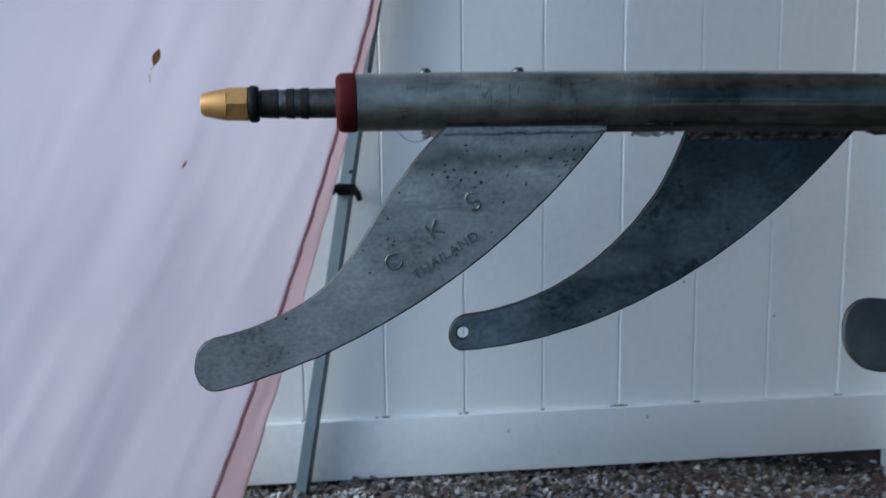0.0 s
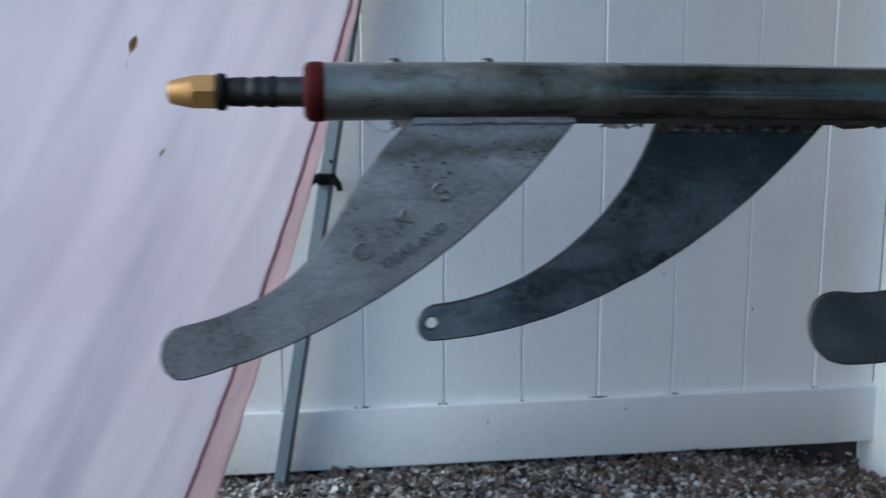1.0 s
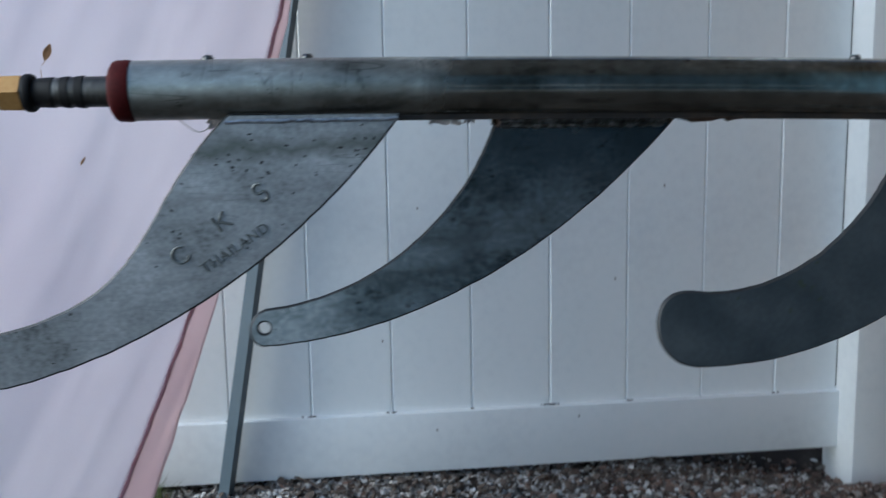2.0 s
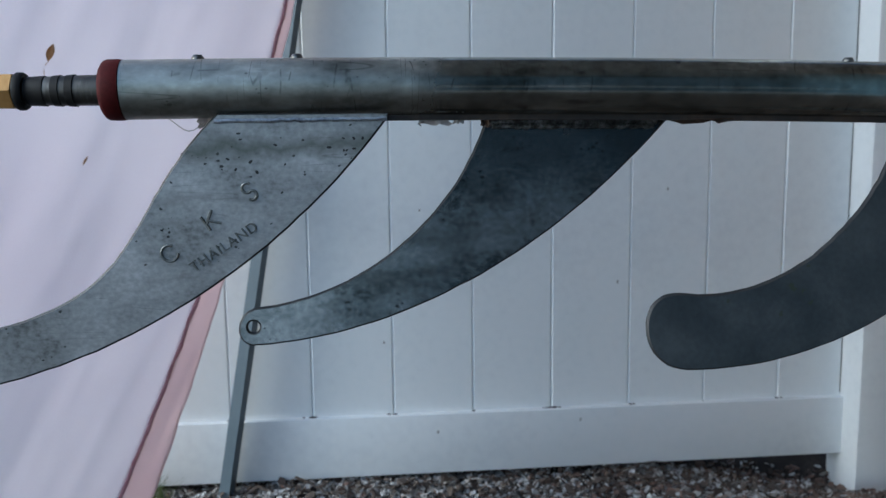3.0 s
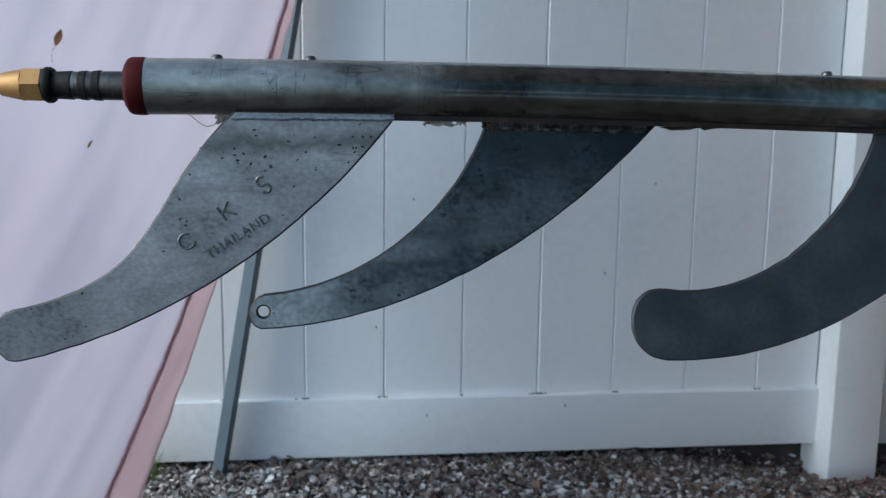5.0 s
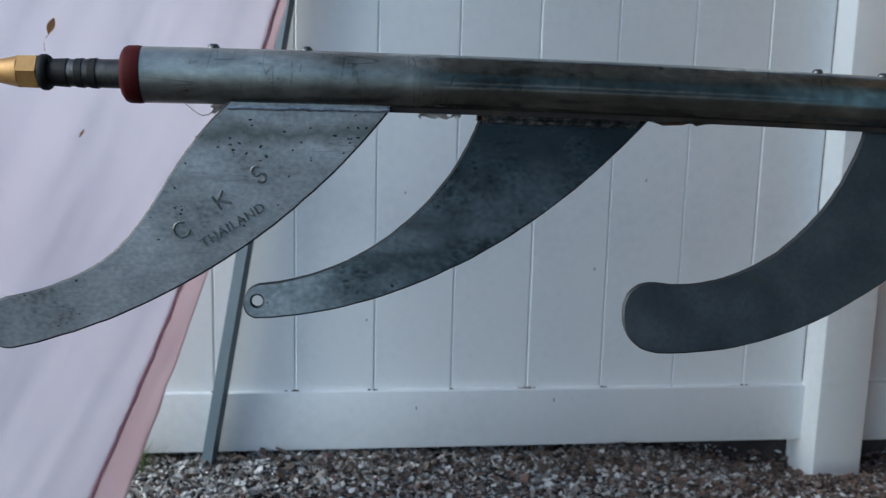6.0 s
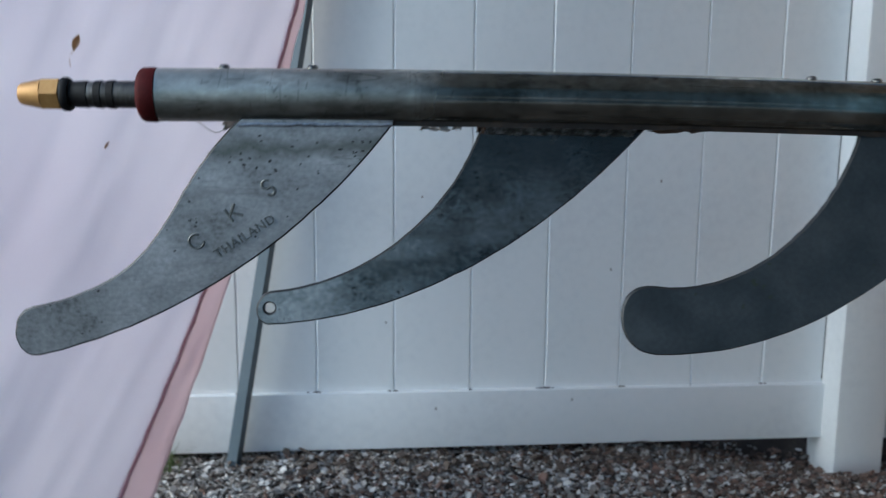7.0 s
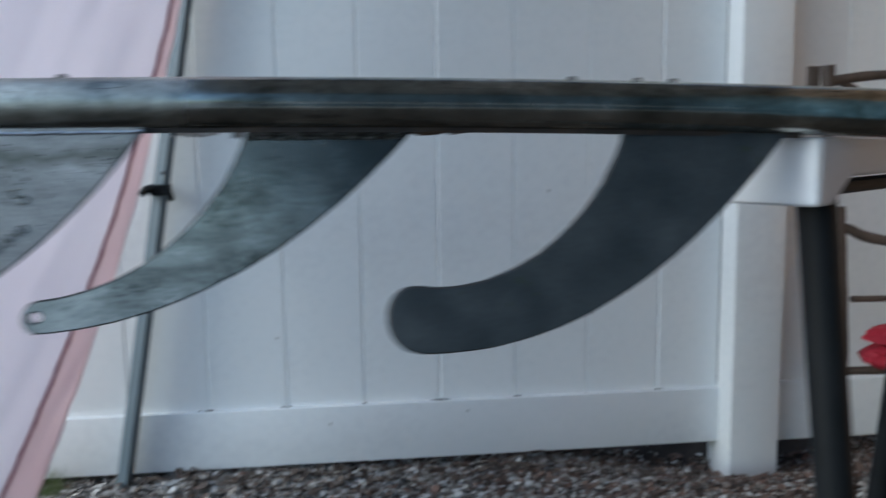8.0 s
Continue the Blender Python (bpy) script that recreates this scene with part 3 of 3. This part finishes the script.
def sheet_point(u, z):
    """u metres in from the free edge, at height z."""
    x = sheet_edge(z) - u + 0.0028 * noise.noise(Vector((z * 24, 0, 5))) * max(0.0, 1 - u / 0.03)
    s = u + 0.18 * z
    low = max(0.0, 1 - z / 0.6)
    soft = 0.45 + 0.55 * low
    y = 1.245 - 0.7 * u - 0.17 * low ** 1.5
    y += soft * (0.003 * math.sin(s * 19 + 1.5 * z) + 0.0016 * math.sin(s * 43 - 2.2 * z + 1) + 0.001 * math.sin(s * 101 + 3.1 * z + 2 * plane_noise(s, z, 2, 6)) + 0.0004 * math.sin(s * 187 - 2 * z)) + 0.008 * plane_noise(s * 1.6, z * 0.25, 3, 4)
    y += 0.0055 * soft * abs(plane_noise(s * 5.5 + 0.35 * z, z * 0.55, 3, 21)) + 0.0022 * abs(plane_noise(s * 13 - 0.4 * z, z * 1.3, 3, 27))
    y += 0.0007 * plane_noise(x, z, 22, 9) + 0.0038 * plane_noise(s * 4.5 - z * 0.8, z * 0.4, 3, 15)
    return Vector((x, min(y, 1.30), z))


def flap(z):
    return 0.012 + 0.042 * max(0.0, 1 - z / 0.9) ** 1.3


sheet = thing("hanging_sheet", "pale pink cotton sheet hanging beside the fence with a loose edge", "sheet", (-0.8, 1.25, 0.02))
bpy.context.view_layer.update()


def cloth(name, us, zs, fn, mat, label=""):
    bm = bmesh.new()
    g = [[bm.verts.new(fn(u, z)) for u in us] for z in zs]
    for a, b in zip(g, g[1:]):
        for k in range(len(us) - 1):
            bm.faces.new((a[k], a[k + 1], b[k + 1], b[k]))
    ob = part(name, bm, mat, sheet, label)
    ob.matrix_parent_inverse = sheet.matrix_world.inverted()
    sol = ob.modifiers.new("thickness", "SOLIDIFY")
    sol.thickness = 0.0012
    return ob


zs = [0.02 + i * 1.78 / 170 for i in range(171)]
cloth("fabric", [i * 0.85 / 110 for i in range(111)], zs, lambda u, z: sheet_point(u + flap(z), z), CLOTH)
cloth("hem", [i / 8 for i in range(9)], zs, lambda u, z: sheet_point(u * flap(z), z) + Vector((0, 0.004 * (1 - u), 0)), HEM, "deeper pink hem")
ob = part("seam", sweep(bmesh.new(), [sheet_point(flap(z), z) + Vector((0.0012 * math.sin(z * 95) + 0.0016 * noise.noise(Vector((z * 45, 0, 2))), -0.0015, 0)) for z in zs], [0.0032 * (1 + 0.35 * noise.noise(Vector((z * 60, 3, 1)))) for z in zs], 6), SEAM, sheet, "red stitched seam")
ob.matrix_parent_inverse = sheet.matrix_world.inverted()

# ---------------------------------------------------------------- trestle under the tube
trestle = thing("trestle", "white moulded plastic trestle on dark tube legs", "trestle", (0.565, 0.46, 0.0))
bpy.context.view_layer.update()
AX = Vector((0.81, 0.586, 0)).normalized()
SD = Vector((-AX.y, AX.x, 0))
CORNER = Vector((0.541, 0.438, 0))
TOP = tube_z(0.57) - tube_r(0.57)


def tr(a, b, z):
    """a along the beam, b across it, from its near corner."""
    return CORNER + a * AX + b * SD + Vector((0, 0, z))


def tpart(name, bm, mat, label=""):
    ob = part(name, bm, mat, trestle, label)
    ob.matrix_parent_inverse = trestle.matrix_world.inverted()
    return ob


bm = bmesh.new()
prof = [(0.0, TOP), (0.62, TOP), (0.62, 0.609), (0.57, 0.609), (0.53, 0.634), (0.075, 0.634), (0.035, 0.609), (0.0, 0.609)]
near = [bm.verts.new(tr(a, 0, z)) for a, z in prof]
farv = [bm.verts.new(tr(a, 0.115, z)) for a, z in prof]
for i in range(len(prof)):
    j = (i + 1) % len(prof)
    bm.faces.new((near[i], near[j], farv[j], farv[i]))
bm.faces.new(near)
bm.faces.new(farv[::-1])
bmesh.ops.recalc_face_normals(bm, faces=bm.faces)
bmesh.ops.bevel(bm, geom=list(bm.edges), offset=0.006, segments=3, affect="EDGES", profile=0.6)
tpart("beam", bm, WHITE_PLASTIC, "white plastic beam")
for a, b, da, db in ((0.046, 0.022, -0.02, -0.075), (0.6, 0.02, 0.06, -0.07), (0.6, 0.095, 0.06, 0.07)):
    p, q = tr(a, b, 0.613), tr(a + da, b + db, 0.012)
    tpart("leg", sweep(bmesh.new(), [p, p.lerp(q, 0.5), q], 0.0182, 20), BLACK, "black tube leg")
tpart("brace", sweep(bmesh.new(), [tr(0.07, 0.03, 0.622), tr(0.57, 0.03, 0.622)], 0.008, 10), BLACK)

# ---------------------------------------------------------------- rustic chair beyond the post
chair = thing("rustic_chair", "rustic brown twig chair standing by the fence", "chair", (1.25, 1.1, 0.0))
bpy.context.view_layer.update()


def cpart(name, pts, r, label="", sides=12):
    pts = [Vector(p) for p in pts]
    fine_pts = []
    for i in range(len(pts) - 1):
        a, b, c, d = pts[max(i - 1, 0)], pts[i], pts[i + 1], pts[min(i + 2, len(pts) - 1)]
        for k in range(6):
            t = k / 6
            fine_pts.append(0.5 * (2 * b + (c - a) * t + (2 * a - 5 * b + 4 * c - d) * t * t + (3 * b - a - 3 * c + d) * t ** 3))
    fine_pts.append(pts[-1])
    rad = [r * (1 + 0.12 * noise.noise(p * 30)) for p in fine_pts]
    ob = part(name, sweep(bmesh.new(), fine_pts, rad, sides), TWIG, chair, label)
    ob.matrix_parent_inverse = chair.matrix_world.inverted()
    return ob


cpart("leg", [(0.985, 1.12, 0.000), (1.005, 1.13, 0.086), (1.026, 1.14, 0.226), (1.025, 1.15, 0.386), (1.012, 1.15, 0.546)], 0.0105)
cpart("back_post", [(1.005, 1.16, 0.486), (0.990, 1.155, 0.646), (0.978, 1.15, 0.798)], 0.0115)
cpart("back_rail", [(0.980, 1.15, 0.769), (1.090, 1.15, 0.781), (1.390, 1.15, 0.786)], 0.0085)
cpart("brace", [(0.990, 1.15, 0.771), (1.040, 1.15, 0.751), (1.110, 1.15, 0.686)], 0.006)
cpart("seat_rail", [(0.975, 1.15, 0.521), (1.030, 1.15, 0.506), (1.100, 1.14, 0.483), (1.390, 1.12, 0.446)], 0.0095)
cpart("stretcher", [(1.045, 1.15, 0.375), (1.140, 1.15, 0.374), (1.390, 1.15, 0.376)], 0.006)
cpart("leg", [(1.390, 1.12, 0.000), (1.390, 1.13, 0.386), (1.390, 1.15, 0.816)], 0.0115)


# ---------------------------------------------------------------- stamped marks on the bare skeg
def on_fin_a(x, z, out=0.0):
    return Vector((x, lean_a(z) - 0.0021 - out, z))


def stamp(name, strokes, x, z):
    """Raised stamped strokes, given in millimetres about a centre and turned with the row of marks."""
    bm = bmesh.new()
    c, sn = math.cos(radians(33)), math.sin(radians(33))
    for st in strokes:
        sweep(bm, [on_fin_a(x + (a * c - b * sn) / 1000, z + (a * sn + b * c) / 1000, 0.0001) for a, b in st], 0.0011, 6)
    ob = part(name, bm, STAMP, fin_a, "raised stamped mark")
    ob.matrix_parent_inverse = fin_a.matrix_world.inverted()


def arc(cx, cz, r, a0, a1, n=14):
    return [(cx + r * math.cos(radians(a0 + (a1 - a0) * i / n)), cz + r * math.sin(radians(a0 + (a1 - a0) * i / n))) for i in range(n + 1)]


# three raised strokes in a row, shaped as C, K and S
stamp("stamped_c", [arc(0, 0, 5.6, 35, 325, 20)], -0.1802, 0.5918)
stamp("stamped_k", [[(-4.1, -5.7), (-4.1, 5.7)], [(4.7, 5.7), (-3.6, -0.5)], [(-1.5, 1.0), (5.2, -5.7)]], -0.1512, 0.6141)
stamp("stamped_s", [arc(0, 3.0, 3.3, 20, 270, 14) + arc(0, -3.0, 3.3, 90, -160, 14)[1:]], -0.1239, 0.6336)

text = bpy.data.curves.new("stamped_word", "FONT")
text.body, text.size, text.extrude, text.space_character = "THAILAND", 0.0102, 0.0009, 1.12
holder = bpy.data.objects.new("stamped_word", text)
scene.collection.objects.link(holder)
bpy.context.view_layer.update()
word_mesh = bpy.data.meshes.new_from_object(holder.evaluated_get(bpy.context.evaluated_depsgraph_get()))
bpy.data.objects.remove(holder)
bpy.data.curves.remove(text)
word_mesh.transform(Matrix.Translation(on_fin_a(-0.1646, 0.5779, 0.0002)) @ Matrix.Rotation(radians(5.6), 4, "X") @ Matrix.Rotation(radians(-33), 4, "Y") @ Matrix.Rotation(radians(90), 4, "X"))
word_mesh.materials.clear()
word_mesh.materials.append(STAMP)
word = new("stamped_word", word_mesh)
word.parent = fin_a
word.matrix_parent_inverse = fin_a.matrix_world.inverted()
tagged(word, "raised stamped word THAILAND")


# black pits in the bare plate: x, z and radius in millimetres
bm = bmesh.new()
for x, z, r in ((-0.1050, 0.6650, 1.15), (-0.0688, 0.6630, 1.38), (-0.0588, 0.6609, 0.92), (-0.0568, 0.6609, 0.92), (-0.0518, 0.6619, 1.15), (-0.0577, 0.6579, 0.92), (-0.0458, 0.6690, 1.15), (-0.0518, 0.6690, 1.15), (-0.0589, 0.6690, 0.92), (-0.0539, 0.6780, 0.92), (-0.1221, 0.6539, 1.38), (-0.1181, 0.6468, 1.38), (-0.1323, 0.6488, 1.15), (-0.1372, 0.6559, 1.15), (-0.1524, 0.6529, 0.92), (-0.0990, 0.6518, 0.92), (-0.1291, 0.6730, 1.15), (-0.1281, 0.6690, 0.92), (-0.1970, 0.5841, 0.92), (-0.2018, 0.6007, 0.69), (-0.1102, 0.6110, 0.69), (-0.1844, 0.6079, 0.92), (-0.1757, 0.6407, 0.92), (-0.1020, 0.6325, 0.92), (-0.1674, 0.6599, 0.69), (-0.1469, 0.5956, 0.69)):
    c = on_fin_a(x, z, 0.0)
    turn = noise.noise(Vector((x * 900, 0, z * 900))) * 3
    ring = [bm.verts.new(c + Vector((math.cos(a + turn), 0, 0.8 * math.sin(a + turn))) * r * 0.001 * (1 + 0.35 * math.sin(2 * a + x * 4000)) + Vector((0, -0.0002, 0)))
            for a in (2 * math.pi * k / 9 for k in range(9))]
    tip = bm.verts.new(c + Vector((0, -0.00035, 0)))
    for k in range(9):
        bm.faces.new((ring[k], ring[(k + 1) % 9], tip))
tagged(part("pitting", bm, CUT_EDGE, fin_a, "scattered black rust pits"), kind="stuff")


# ---------------------------------------------------------------- scraps on the tube
def scrap(name, x, z, w, h, mat, label, seed, y=0.0):
    """A torn, curled shred hanging from the underside of the tube."""
    rnd = random.Random(seed)
    bm = bmesh.new()
    g = []
    for j in range(5):
        row = []
        for i in range(9):
            a, b = i / 8, j / 4
            edge = 0.35 + 0.65 * abs(math.sin(a * 7 + seed)) * rnd.uniform(0.6, 1)
            row.append(bm.verts.new((x + w * (a - 0.5) + 0.15 * w * b * rnd.uniform(-1, 1), tube_y(x) + y + 0.003 * math.sin(a * 9 + seed) * b, z - h * b * edge)))
        g.append(row)
    for a, b in zip(g, g[1:]):
        for k in range(8):
            bm.faces.new((a[k], a[k + 1], b[k + 1], b[k]))
    bmesh.ops.solidify(bm, geom=list(bm.faces), thickness=0.0005)
    mpart(name, bm, mat, label)


under = lambda x: tube_z(x) - tube_r(x) + 0.0005
scrap("tape_scrap", -0.1515, under(-0.1515), 0.013, 0.0085, TAPE, "torn pale tape scrap", 3, 0.002)
scrap("tape_scrap", 0.0037, under(0.0037) - 0.0025, 0.0221, 0.0060, TAPE, "torn pale tape scrap", 5, -0.004)
scrap("tape_scrap", 0.0221, under(0.0221) - 0.0025, 0.0074, 0.0046, TAPE, "torn pale tape scrap", 8, -0.004)
scrap("resin_drip", 0.0414, under(0.0414) - 0.002, 0.0074, 0.0083, RUST_TAPE, "brown resin drip", 4, -0.003)
scrap("tape_strip", 0.2020, under(0.2020) - 0.0022, 0.0460, 0.0041, RUST_TAPE, "brown tape strip", 6, -0.0058)
sweep_bm = bmesh.new()
sweep(sweep_bm, [(-0.153 - 0.0036 * i, tube_y(-0.15) - 0.002 * math.sin(i), under(-0.15) - 0.003 - 0.006 * math.sin(i * 0.55)) for i in range(9)], 0.0004, 5)
mpart("thread", sweep_bm, TAPE, "loose pale thread")

# ---------------------------------------------------------------- clip and bolt on the pole
AXIS = (P1 - P0).normalized()


def on_pole(z):
    return P0 + AXIS * ((z - P0.z) / AXIS.z)


def ppart(name, bm, mat, label=""):
    ob = part(name, bm, mat, pole, label)
    ob.matrix_parent_inverse = pole.matrix_world.inverted()


k = on_pole(0.588)
bm = bmesh.new()
box(bm, k.x - 0.017, k.x + 0.017, k.y - 0.019, k.y + 0.018, k.z - 0.007, k.z + 0.013, 0.003)
sweep(bm, [(k.x - 0.010, k.y - 0.016, k.z + 0.006), (k.x - 0.022, k.y - 0.020, k.z + 0.004), (k.x - 0.031, k.y - 0.021, k.z - 0.005)], [0.009, 0.0075, 0.006], 8)
sweep(bm, [(k.x + 0.012, k.y - 0.016, k.z + 0.003), (k.x + 0.020, k.y - 0.019, k.z - 0.006), (k.x + 0.023, k.y - 0.019, k.z - 0.017)], [0.008, 0.0065, 0.005], 8)
ppart("clip", bm, BLACK, "black plastic clip")
k = on_pole(0.622)
bm = bmesh.new()
vs = bmesh.ops.create_uvsphere(bm, u_segments=12, v_segments=8, radius=0.0032)["verts"]
bmesh.ops.translate(bm, verts=vs, vec=(k.x + 0.002, k.y - 0.012, k.z))
ppart("push_button", bm, BLACK)
k = on_pole(0.02)
ppart("foot", box(bmesh.new(), k.x - 0.0145, k.x + 0.0145, k.y - 0.014, k.y + 0.014, 0.0, 0.03, 0.003), POLE)


# ---------------------------------------------------------------- leaves on the sheet
def sheet_y(x, z):
    return sheet_point(sheet_edge(z) - x, z).y


def dry_leaf(x, z, length, width, turn, label, stem=False):
    leaf = thing("dry_leaf", label, "leaf", (x, sheet_y(x, z) - 0.003, z))
    bpy.context.view_layer.update()
    bm = bmesh.new()
    m = pose(x, sheet_y(x, z) - 0.003, z, 90, 0, 0) @ pose(0, 0, 0, 0, 0, turn)
    n = 8
    rows = []
    for i in range(n + 1):
        t = i / n
        w = width * math.sin(math.pi * min(0.97, max(0.03, t))) ** 0.8 / 2
        rows.append([bm.verts.new(m @ Vector((length * (t - 0.5), w * q, 0.0015 + 0.0022 * q * q + 0.001 * math.sin(5 * t)))) for q in (-1, -0.5, 0, 0.5, 1)])
    for a, b in zip(rows, rows[1:]):
        for q in range(4):
            bm.faces.new((a[q], a[q + 1], b[q + 1], b[q]))
    bmesh.ops.solidify(bm, geom=list(bm.faces), thickness=0.0006)
    ob = part("blade", bm, LEAF, leaf)
    ob.matrix_parent_inverse = leaf.matrix_world.inverted()
    if stem:
        ob = part("stem", sweep(bmesh.new(), [m @ Vector(p) for p in ((-length * 0.5, 0, 0.001), (-length * 0.9, 0.004, 0.002), (-length * 1.5, -0.002, 0.001))], 0.0004, 5), LEAF, leaf)
        ob.matrix_parent_inverse = leaf.matrix_world.inverted()


dry_leaf(-0.467, 0.793, 0.024, 0.0105, 70, "yellow-brown dry leaf clinging to the pink sheet", True)
dry_leaf(-0.446, 0.645, 0.014, 0.0036, 60, "small brown dry leaf clinging to the pink sheet")

# ---------------------------------------------------------------- red cloth on the chair's rung
slat = part("back_slat", box(bmesh.new(), 0.950, 0.974, 1.165, 1.172, 0.676, 0.798, 0.002), TWIG, chair, "weathered brown back slat")
slat.matrix_parent_inverse = chair.matrix_world.inverted()
cpart("rung", [(1.020, 1.145, 0.241), (1.190, 1.14, 0.239), (1.390, 1.13, 0.241)], 0.008)
bm = bmesh.new()
for cx, cz, rx, rz, ph in ((1.153, 0.308, 0.085, 0.022, 0), (1.15, 0.271, 0.09, 0.026, 2)):
    vs = bmesh.ops.create_icosphere(bm, subdivisions=4, radius=1)["verts"]
    for v in vs:
        p = v.co.copy()
        f = 1 + 0.22 * noise.noise(p * 2.2 + Vector((ph, 0, 0))) + 0.06 * noise.noise(p * 7)
        v.co = Vector((cx + p.x * rx * f, 1.125 + p.y * 0.05 * f, cz + p.z * rz * f))
cloth_red = part("red_cloth", bm, RED_CLOTH)
tagged(cloth_red, "folded bright red cloth lying on the chair rung", "cloth")

# ---------------------------------------------------------------- litter by the fence
def lone(name, bm, mat, label, category, group=""):
    return tagged(part(name, bm, mat), label, category, group)


def stick(pts, r, mat, label, name="twig"):
    raw = [Vector((x, y, ground_z(x, y) + h)) for x, y, h in pts]
    pts = []
    for i in range(len(raw) - 1):
        a, b, c, d = raw[max(i - 1, 0)], raw[i], raw[i + 1], raw[min(i + 2, len(raw) - 1)]
        for q in range(5):
            t = q / 5
            pts.append(0.5 * (2 * b + (c - a) * t + (2 * a - 5 * b + 4 * c - d) * t * t + (3 * b - a - 3 * c + d) * t ** 3))
    pts.append(raw[-1])
    lone(name, sweep(bmesh.new(), pts, [r * (1 - 0.5 * i / len(pts)) for i in range(len(pts))], 7), mat, label, "twig", "twigs on the mulch")


stick([(-0.275, 1.305, 0.006), (-0.262, 1.31, 0.014), (-0.252, 1.31, 0.019), (-0.238, 1.305, 0.014), (-0.215, 1.30, 0.006)], 0.0045, TWIG, "curled dark brown bark strip on the mulch")
stick([(-0.185, 1.315, 0.028), (-0.16, 1.31, 0.02), (-0.125, 1.30, 0.006)], 0.0026, TWIG, "short brown twig leaning on the fence rail")
stick([(0.230, 1.262, 0.012), (0.217, 1.245, 0.022), (0.227, 1.220, 0.02), (0.250, 1.210, 0.014), (0.270, 1.205, 0.008)], 0.0028, BLACK, "curved black twig lying on the mulch")
stick([(-0.05, 1.30, 0.004), (0.05, 1.31, 0.012), (0.14, 1.30, 0.004)], 0.0022, TWIG, "thin brown twig on the mulch")
stick([(0.42, 1.318, 0.018), (0.50, 1.322, 0.034), (0.57, 1.32, 0.020)], 0.0016, TWIG, "arched pale brown stem against the fence rail")

rnd = random.Random(21)
vs, fs = [], []
for _ in range(70):
    x, y = -0.452 + rnd.gauss(0, 0.02), 1.305 + rnd.gauss(0, 0.008)
    h, dx, dy, w = rnd.uniform(0.025, 0.085), rnd.gauss(0, 0.03), rnd.gauss(0, 0.012), 0.0012
    z = ground_z(x, y)
    k = len(vs)
    for t in (0, 0.5, 1):
        for q in (-1, 1):
            vs.append((x + dx * t * t + q * w * (1 - 0.9 * t), y + dy * t * t, z + h * t * (1 - 0.15 * t)))
    fs += [(k, k + 1, k + 3, k + 2), (k + 2, k + 3, k + 5, k + 4)]
gme = bpy.data.meshes.new("grass_tuft")
gme.from_pydata(vs, [], fs)
gme.materials.append(GRASS)
tagged(new("grass_tuft", gme), "small tuft of thin green grass by the fence", "grass", kind="stuff")

mulch("bark_litter", 650, -0.34, 0.84, 1.24, 1.335, 0.008, 0.024, (0.05, 0.13), TWIG, "brown bark and leaf litter along the fence", "litter", 0.012, 11)

# specks on the boards, dirt caught where grooves meet the rail, and a dark strip at the post
rnd = random.Random(31)
bm = bmesh.new()
for mx, mz in ((0.054, 0.542), (0.523, 0.573), (0.429, 0.398), (-0.330, 0.436), (-0.250, 0.629), (0.296, 0.706), (0.615, 0.324), (0.082, 0.123), (0.356, 0.136), (-0.016, 0.296)):
    vs = bmesh.ops.create_icosphere(bm, subdivisions=1, radius=0.0022)["verts"]
    for v in vs:
        v.co = Vector((v.co.x * 0.9 + mx, v.co.y * 0.2 + FENCE_Y - (0.0135 if mz < 0.158 else 0.0002), v.co.z * rnd.uniform(1.0, 2.2) + mz))
tagged(part("speck", bm, SPECK), "faint grey specks on the white fence boards", "speck", kind="stuff")
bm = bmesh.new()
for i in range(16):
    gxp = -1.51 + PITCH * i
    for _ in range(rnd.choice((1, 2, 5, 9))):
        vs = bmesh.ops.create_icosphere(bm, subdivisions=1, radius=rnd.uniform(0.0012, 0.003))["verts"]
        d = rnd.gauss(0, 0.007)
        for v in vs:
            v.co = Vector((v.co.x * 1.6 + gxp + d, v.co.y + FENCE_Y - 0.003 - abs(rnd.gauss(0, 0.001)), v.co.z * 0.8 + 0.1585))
# thin dark strip up the post corner, drawn for the dark gap there
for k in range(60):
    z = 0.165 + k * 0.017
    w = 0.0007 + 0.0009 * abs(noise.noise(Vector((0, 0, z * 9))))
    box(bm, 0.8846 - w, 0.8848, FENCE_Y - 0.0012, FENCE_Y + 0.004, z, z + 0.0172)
tagged(part("dirt", bm, SOIL), "dark dirt crumbs in the fence grooves and a dark strip for the gap at the post", "dirt", kind="stuff")
